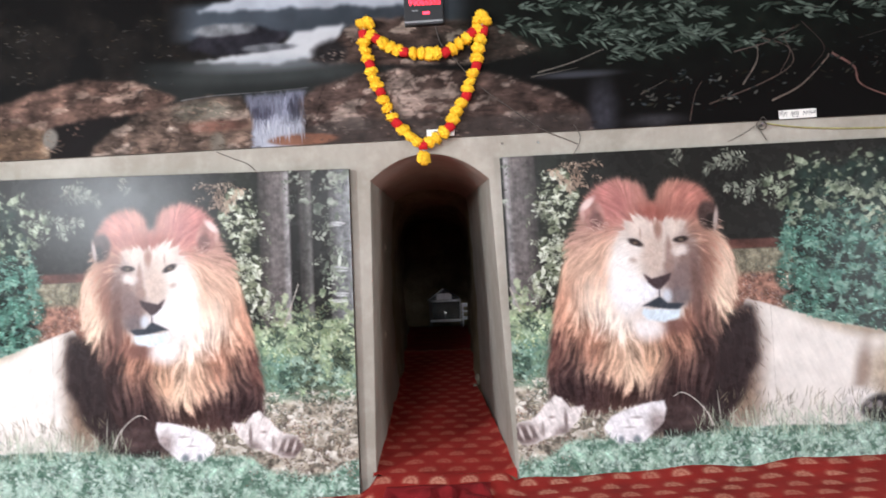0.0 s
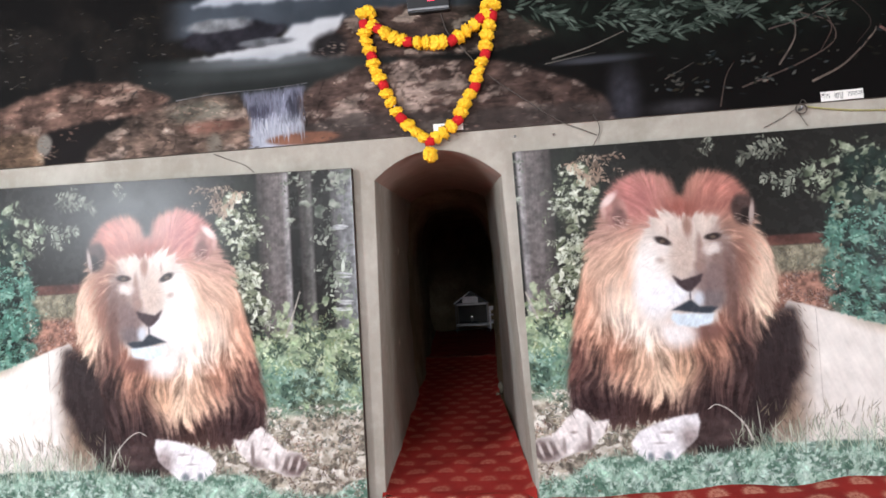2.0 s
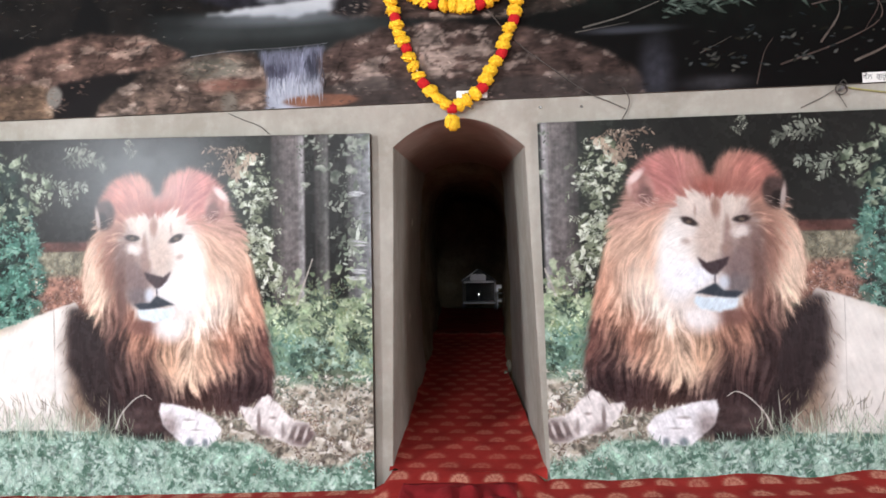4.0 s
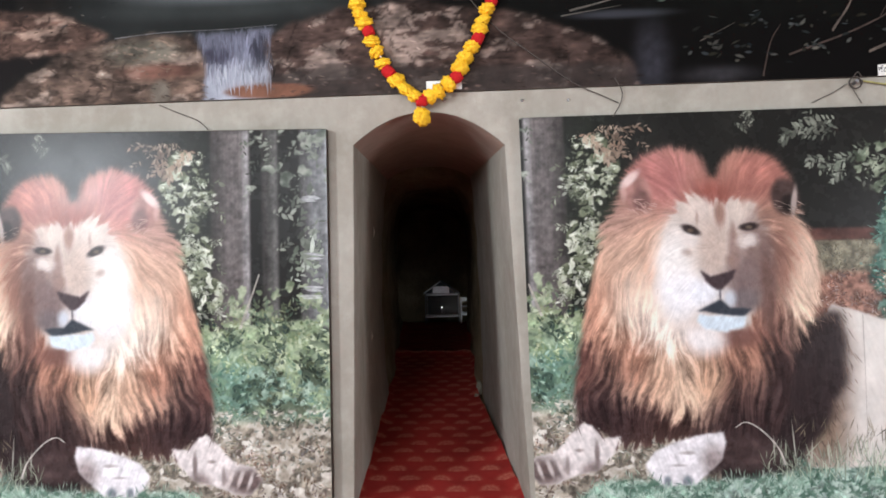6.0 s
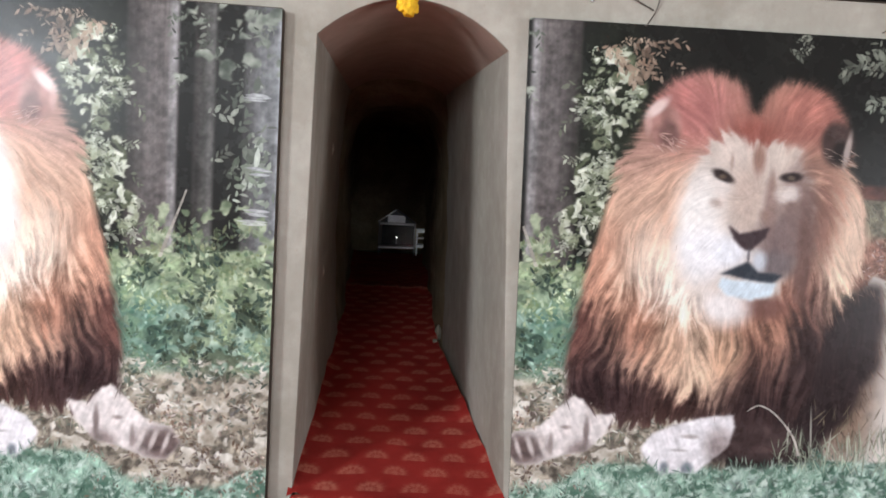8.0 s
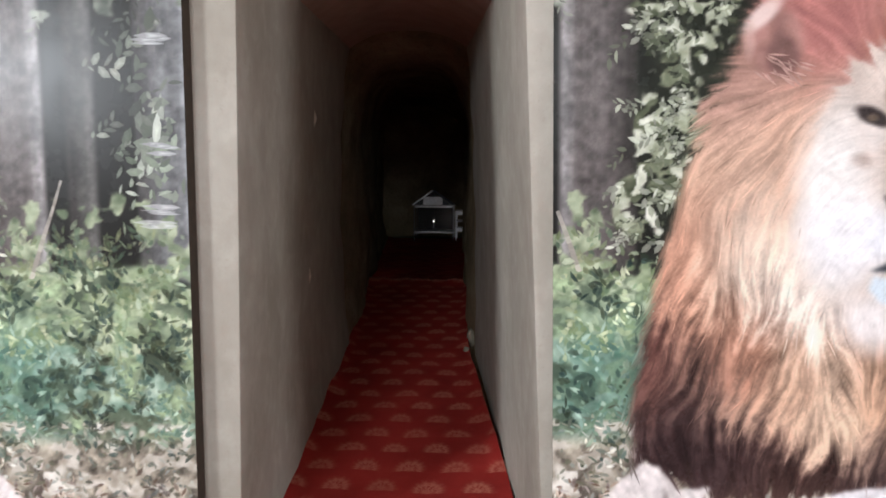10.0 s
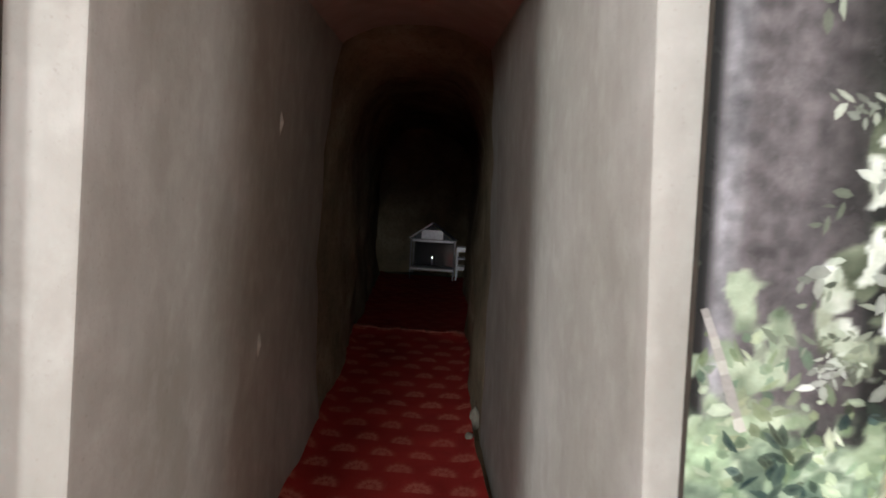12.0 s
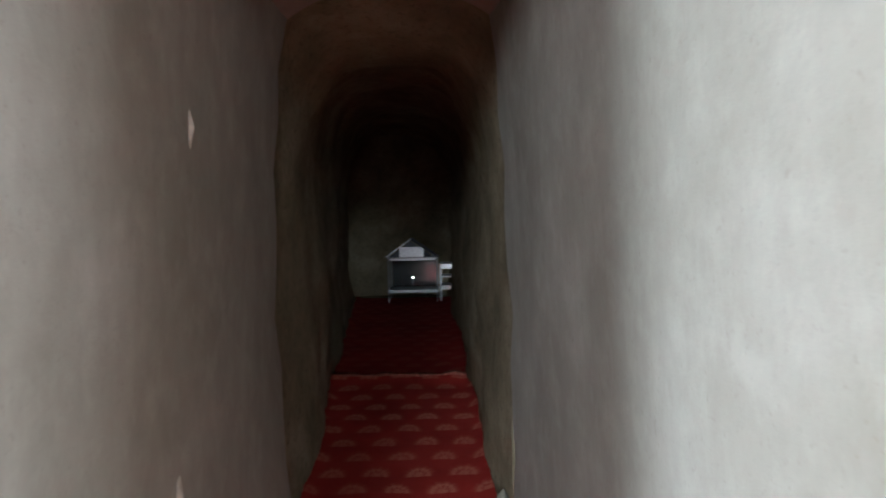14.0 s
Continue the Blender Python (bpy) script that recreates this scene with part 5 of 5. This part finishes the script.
def garland():
    root = thing("flower_garland", (0, 0, 0), "garland of yellow cloth flowers and red beads hung in a V", "garland")
    puffs = [puff(s, 0.046) for s in range(6)]
    beads = [bead_mesh(s) for s in range(3)]
    yy = -0.075
    left = [(-0.450, 3.28), (-0.408, 3.045), (-0.338, 2.84), (-0.222, 2.59), (-0.030, 2.415)]
    right = [(0.455, 3.255), (0.392, 2.99), (0.307, 2.77), (0.176, 2.545), (-0.030, 2.415)]
    swag = [(-0.450, 3.33), (-0.352, 3.245), (-0.148, 3.13), (0.168, 3.11), (0.372, 3.245), (0.455, 3.31)]
    rnd = random.Random(3)
    count = [0]

    def flower(x, z, ang, big=1.0):
        ob = new("flower", puffs[count[0] % 6])
        count[0] += 1
        ob.parent = root
        ob.location = (x, yy + rnd.uniform(-.008, .008), z)
        ob.rotation_euler = (rnd.uniform(-.4, .4), -ang + math.pi / 2 + rnd.uniform(-.25, .25), rnd.uniform(0, 3))
        s = big * rnd.uniform(0.92, 1.12)
        ob.scale = (s, s, s * 0.86)

    def bead(x, z, ang):
        ob = new("red_bead", beads[count[0] % 3])
        ob.parent = root
        ob.location = (x, yy, z)
        ob.rotation_euler = (0, -ang + math.pi / 2, 0)

    for line, firsts in ((left, True), (right, True), (swag, False)):
        for k in range(len(line) - 1):
            (a, b), (c, d) = line[k], line[k + 1]
            ang = math.atan2(d - b, c - a)
            length = math.hypot(c - a, d - b)
            if firsts or k > 0:
                bead(a, b, ang)
            n = 3 if length > 0.18 else 1
            if not firsts and k == 2:
                n = 4
            if not firsts and k in (0, 4):
                n = 1
            for i in range(n):
                t = 0.5 if n == 1 else 0.24 + 0.54 * i / (n - 1)
                sag = -0.012 * math.sin(math.pi * t)
                flower(a + (c - a) * t + (sag if abs(d - b) > abs(c - a) else 0), b + (d - b) * t + (sag if abs(d - b) <= abs(c - a) else 0), ang)
    bead(-0.030, 2.415, 0.0)
    for x, z in ((-0.465, 3.365), (-0.415, 3.375), (0.425, 3.345), (0.478, 3.33), (0.45, 3.37)):
        flower(x, z, 1.2, 1.0)
    flower(-0.030, 2.318, 0.3, 1.12)
    tube("thread", [(x, yy, z) for x, z in left] + [(-0.03, yy, 2.33)], 0.004, M_THREAD, root, "thin white thread")
    tube("thread", [(x, yy, z) for x, z in right], 0.004, M_THREAD, root, "thin white thread")
    tube("thread", bend([(x, yy, z) for x, z in swag], 4), 0.004, M_THREAD, root, "thin white thread")
    for x in (-0.45, 0.455):
        tube("nail", [(x, -0.02, 3.34), (x, -0.095, 3.345)], 0.004, M_STEEL_DULL, root, "small steel nail")
    return root


garland()


# ---- small things on the wall ----
def text_mesh(name, body, size, material, parent, m, label=""):
    cu = bpy.data.curves.new(name, 'FONT')
    cu.body, cu.size, cu.align_x, cu.align_y = body, size, 'CENTER', 'CENTER'
    cu.extrude = 0.0004
    cu.materials.append(material)
    ob = new(name, cu)
    ob.parent = parent
    ob.matrix_basis = m
    if label:
        ob["label"] = label
    return ob


def lamp_material(name, rgb, strength):
    n = Nodes(name)
    n.bsdf.inputs["Emission Color"].default_value = (*rgb, 1)
    n.bsdf.inputs["Emission Strength"].default_value = strength
    return n.finish(tuple(rgb), 0.4)


M_LED = lamp_material("red_led", (1.0, 0.03, 0.06), 3.0)
M_BULB = lamp_material("white_bulb", (1.0, 0.97, 0.9), 6.0)

# digital clock
clock = thing("digital_clock", (0.015, -0.02, 3.335), "black digital clock with glowing red figures above the garland", "clock")
part("case", box_bm((-0.15, -0.055, 0.0), (0.15, -0.001, 0.22), 0.008), M_BLACK, clock)
part("lower_trim", box_bm((-0.145, -0.066, 0.012), (0.145, -0.052, 0.026), 0.003), M_STEEL_DULL, clock, "pale metal trim strip")
text_mesh("figures", "99066555", 0.062, M_LED, clock, pose(0.01, -0.0565, 0.165, 90, 0, 0), "glowing red figures")
part("red_indicator", box_bm((-0.005, -0.0575, 0.075), (0.045, -0.055, 0.095), 0.0008), M_LED, clock, "glowing red indicator")
for dx in (-0.085, -0.06):
    part("button", box_bm((dx, -0.058, 0.10), (dx + 0.014, -0.054, 0.112), 0.0012), M_STEEL_DULL, clock)


def sign(x0, x1, z0, z1, words, size, label, tilt=0.0):
    root = thing("name_plate", ((x0 + x1) / 2, -0.02, (z0 + z1) / 2), label, "sign")
    w, h = (x1 - x0) / 2, (z1 - z0) / 2
    part("plate", box_bm((-w, -0.006, -h), (w, -0.0035, h), 0.001), M_WHITE, root)
    if words:
        text_mesh("lettering", words, size, M_INK, root, pose(0, -0.0068, 0.002, 90, 0, 0), "black lettering")
    root.rotation_euler = (0, radians(tilt), 0)
    return root


sign(2.592, 2.860, 2.478, 2.543, "\u0a27\u0a70\u0a28  \u0a17\u0a41\u0a30\u0a42  \u0a28\u0a3e\u0a28\u0a15", 0.045, "small white plate with black lettering on the banner", -1.0)
small = sign(-0.004, 0.206, 2.487, 2.541, "", 0.03, "small white plate half behind the garland")
part("printed_bar", box_bm((-0.05, -0.0072, -0.006), (-0.01, -0.0065, 0.012)), M_INK, small, "black unreadable mark")


# cables, hook and wires
def cable(name, pts, r, mat_, label, category="cable"):
    ob = tube(name, bend(pts, 6), r, mat_)
    return tagged(ob, label, category)


cable("black_cable", [(0.09, -0.03, 3.36), (0.13, -0.032, 3.20), (0.22, -0.034, 3.08), (0.40, -0.032, 2.86), (0.62, -0.03, 2.68), (0.86, -0.026, 2.50), (1.03, -0.012, 2.42), (1.12, -0.012, 2.375)],
      0.0032, M_CABLE, "thin dark cable hanging from the clock to the beam")
cable("black_cable", [(1.10, -0.022, 2.52), (1.14, -0.024, 2.44), (1.13, -0.014, 2.37), (1.08, -0.043, 2.29)], 0.003, M_CABLE, "thin dark cable end bent over the beam")
cable("yellow_cable", [(2.50, -0.015, 2.455), (2.62, -0.02, 2.43), (2.80, -0.018, 2.405), (3.1, -0.016, 2.385), (3.5, -0.014, 2.375), (4.2, -0.012, 2.37), (5.0, -0.012, 2.37)], 0.0055, M_YCABLE,
      "yellow cable running along the plaster beam")
cable("wire", [(2.42, -0.014, 2.44), (2.34, -0.012, 2.39), (2.22, -0.012, 2.335)], 0.0022, M_CABLE, "dark stiff wire from the hook to the banner", "wire")
cable("wire", [(2.44, -0.014, 2.43), (2.47, -0.012, 2.38), (2.50, -0.012, 2.325)], 0.0022, M_CABLE, "dark stiff wire from the hook to the banner", "wire")
cable("wire", [(-1.63, -0.012, 2.46), (-1.52, -0.012, 2.41), (-1.40, -0.012, 2.36), (-1.33, -0.012, 2.30)], 0.0028, M_CABLE, "thin dark wire hanging over the beam", "wire")
hook = thing("wall_hook", (2.46, 0, 2.44), "steel wall hook with a coil of wire", "hook")
tube("shank", [(0, 0.004, 0), (0, -0.035, 0), (0.004, -0.05, 0.012)], 0.010, M_STEEL_DULL, hook)
tube("wire_coil", [(0.034 * math.cos(a * 0.35), -0.022 - 0.001 * a * 0.5, 0.034 * math.sin(a * 0.35)) for a in range(38)], 0.0032, M_CABLE, hook, "coiled dark wire")
tube("loose_end", bend([(-0.01, -0.02, 0.03), (0.015, -0.03, 0.06), (0.04, -0.03, 0.03)], 5), 0.0032, M_CABLE, hook)


def nail(x, z, y=0.0):
    ob = tube("nail", [(x, y + 0.004, z), (x, y - 0.007, z), (x, y - 0.0075, z)], 0.008, M_STEEL, sides=8)
    tagged(ob, "bright steel nail head in the plaster", "nail", "nail heads")


for x, z in ((0.56, 2.412), (0.83, 2.405), (0.10, 2.43)):
    nail(x, z)


# ---- passage details ----
def chip(x, y, z, w, h, nx):
    """A flaked patch in the plaster, a shallow ragged lens."""
    bm = bmesh.new()
    c = bm.verts.new((nx * 0.007, 0, 0))
    ring = []
    for i in range(14):
        a = 2 * math.pi * i / 14
        k = 1 + 0.25 * noise.noise(Vector((math.cos(a) * 2, math.sin(a) * 2, z)))
        ring.append(bm.verts.new((-nx * 0.006, w * k * math.cos(a), h * k * math.sin(a))))
    for i in range(14):
        bm.faces.new((c, ring[i], ring[(i + 1) % 14]))
    ob = part("plaster_chip", bm, M_CHIP)
    ob.location = (x, y, z)
    return tagged(ob, "pale flaked chip on the plaster of the passage", "plaster chip", "plaster chips")


chip(-0.574, 1.36, 0.918, 0.022, 0.055, 1)
chip(-0.558, 1.46, 1.751, 0.010, 0.05, 1)
chip(0.392, 1.056, 2.057, 0.012, 0.02, -1)


def stone(x, y, z, sx, sy, sz, seed):
    bm = bmesh.new()
    bmesh.ops.create_icosphere(bm, subdivisions=3, radius=1)
    for v in bm.verts:
        k = 1 + 0.22 * noise.noise(v.co * 1.7 + Vector((seed, 0, 0))) + 0.08 * noise.noise(v.co * 5)
        v.co = Vector((v.co.x * sx, v.co.y * sy, v.co.z * sz)) * k
    ob = part("stone", bm, M_LUMP, smooth=True)
    ob.location = (x, y, z)
    return tagged(ob, "pale rounded plaster lump at the foot of the tunnel wall", "stone", "stones")


stone(0.262, 2.82, 0.25, 0.035, 0.05, 0.07, 1)
stone(0.235, 2.60, 0.20, 0.03, 0.05, 0.04, 2)


# ---- shrine box at the tunnel's end ----
def glass_material():
    n = Nodes("clear_glass")
    n.bsdf.inputs["Transmission Weight"].default_value = 1.0
    n.bsdf.inputs["IOR"].default_value = 1.45
    return n.finish((0.9, 0.92, 0.92), 0.04)


M_GLASS = glass_material()


# steel darkened in colour for the dim right roof side and gable
M_STEEL_DIM = plain("darkened_steel", (92, 94, 98), 0.5, metal=0.8, vary=0.2)


def shrine_box():
    x0, x1, y0, y1, z0, z1 = -0.675, -0.08, 8.0, 8.42, 0.615, 1.04
    base = tunnel_z(8.2) - 0.015
    root = thing("shrine_box", ((x0 + x1) / 2, 8.2, base), "small steel and glass shrine box with gabled roof on legs", "shrine box")
    o = Vector(root.location)

    def p(name, a, b, m, bev=0.003, label="", to=None):
        return part(name, box_bm(Vector(a) - o, Vector(b) - o, bev), m, to or root, label)
    p("base", (x0, y0, z0 + 0.012), (x1, y1, z0 + 0.045), M_STEEL, label="bright steel base tray")
    for x in (x0, x1 - 0.014):
        for y in (y0, y1 - 0.014):
            p("leg", (x, y, base), (x + 0.014, y + 0.014, z0 + 0.011), M_STEEL_DULL)
            p("post", (x, y, z0 + 0.046), (x + 0.014, y + 0.014, z1), M_STEEL_DULL)
    for y in (y0, y1 - 0.022):
        p("rail", (x0 + 0.023, y, z1 - 0.025), (x1 - 0.023, y + 0.022, z1), M_STEEL)
    p("top_shelf", (x0 - 0.01, y0 - 0.01, z1 + 0.001), (x1 + 0.01, y1 + 0.01, z1 + 0.014), M_STEEL_DULL)
    pane = p("pane", (x0 + 0.024, y0 + 0.008, z0 + 0.05), (x1 - 0.024, y0 + 0.012, z1 - 0.028), M_GLASS, 0, "clear glass pane")
    pane.visible_shadow = False
    p("back_panel", (x0 + 0.024, y1 - 0.014, z0 + 0.05), (x1 - 0.024, y1 - 0.008, z1 - 0.028), M_BLACK, 0, "dark back panel")
    # gabled roof
    ax, az = -0.40, 1.262
    for name, a, b in (("roof_panel", (x0 - 0.02, z1 + 0.014), (ax, az)), ("roof_panel", (ax, az), (x1 - 0.02, z1 + 0.014))):
        d = Vector((b[0] - a[0], b[1] - a[1])).normalized()
        nrm = Vector((-d.y, d.x)) * 0.012
        q = [(a[0], a[1]), (b[0], b[1]), (b[0] + nrm.x, b[1] + nrm.y), (a[0] + nrm.x, a[1] + nrm.y)]
        vs = [(x - o.x, y - o.y, z - o.z) for y in (y0 - 0.02, y1 + 0.02) for x, z in q]
        mesh_ob(name, vs, [(0, 1, 2, 3), (7, 6, 5, 4), (0, 4, 5, 1), (1, 5, 6, 2), (2, 6, 7, 3), (3, 7, 4, 0)], M_STEEL if b[1] > a[1] else M_STEEL_DIM, root)
    vs = [(x - o.x, y - o.y, z - o.z) for y in (y0, y0 + 0.01) for x, z in ((x0 + 0.01, z1 + 0.016), (x1 - 0.05, z1 + 0.016), (ax, az - 0.012))]
    mesh_ob("gable", vs, [(0, 1, 2), (5, 4, 3), (0, 3, 4, 1), (1, 4, 5, 2), (2, 5, 3, 0)], M_STEEL_DIM, root, "steel gable darkened for shade")
    p("name_strip", (-0.535, y0 - 0.012, 1.055), (-0.245, y0 - 0.004, 1.175), M_STEEL, 0.002, "bright steel plate on the gable")
    bulb = bmesh.new()
    bmesh.ops.create_icosphere(bulb, subdivisions=2, radius=0.009)
    bmesh.ops.translate(bulb, verts=bulb.verts, vec=Vector((-0.385, 8.14, 0.80)) - o)
    part("bulb", bulb, M_BULB, root, "small glowing white bulb", smooth=True)
    tube("bulb_stem", [Vector((-0.385, 8.14, z0 + 0.046)) - o, Vector((-0.385, 8.14, 0.79)) - o], 0.006, M_STEEL_DULL, root)


shrine_box()


def stand():
    x0, x1, y0, y1 = -0.055, 0.30, 8.05, 8.4
    base = tunnel_z(8.2) - 0.015
    root = thing("steel_stand", ((x0 + x1) / 2, 8.2, base), "low shiny steel rack beside the shrine box", "rack")
    o = Vector(root.location)
    for z, h in ((0.655, 0.05), (0.80, 0.018), (0.905, 0.06)):
        part("shelf", box_bm(Vector((x0, y0, z)) - o, Vector((x1, y1, z + h)) - o, 0.003), M_STEEL, root)
    for x in (x0 + 0.001, x1 - 0.021):
        for y in (y0 + 0.001, y1 - 0.021):
            part("leg", box_bm(Vector((x, y, base)) - o, Vector((x + 0.02, y + 0.02, 0.654)) - o, 0.002), M_STEEL, root)
            part("post", box_bm(Vector((x, y, 0.706)) - o, Vector((x + 0.02, y + 0.02, 0.799)) - o), M_STEEL, root)
            part("post", box_bm(Vector((x, y, 0.819)) - o, Vector((x + 0.02, y + 0.02, 0.904)) - o), M_STEEL, root)


stand()
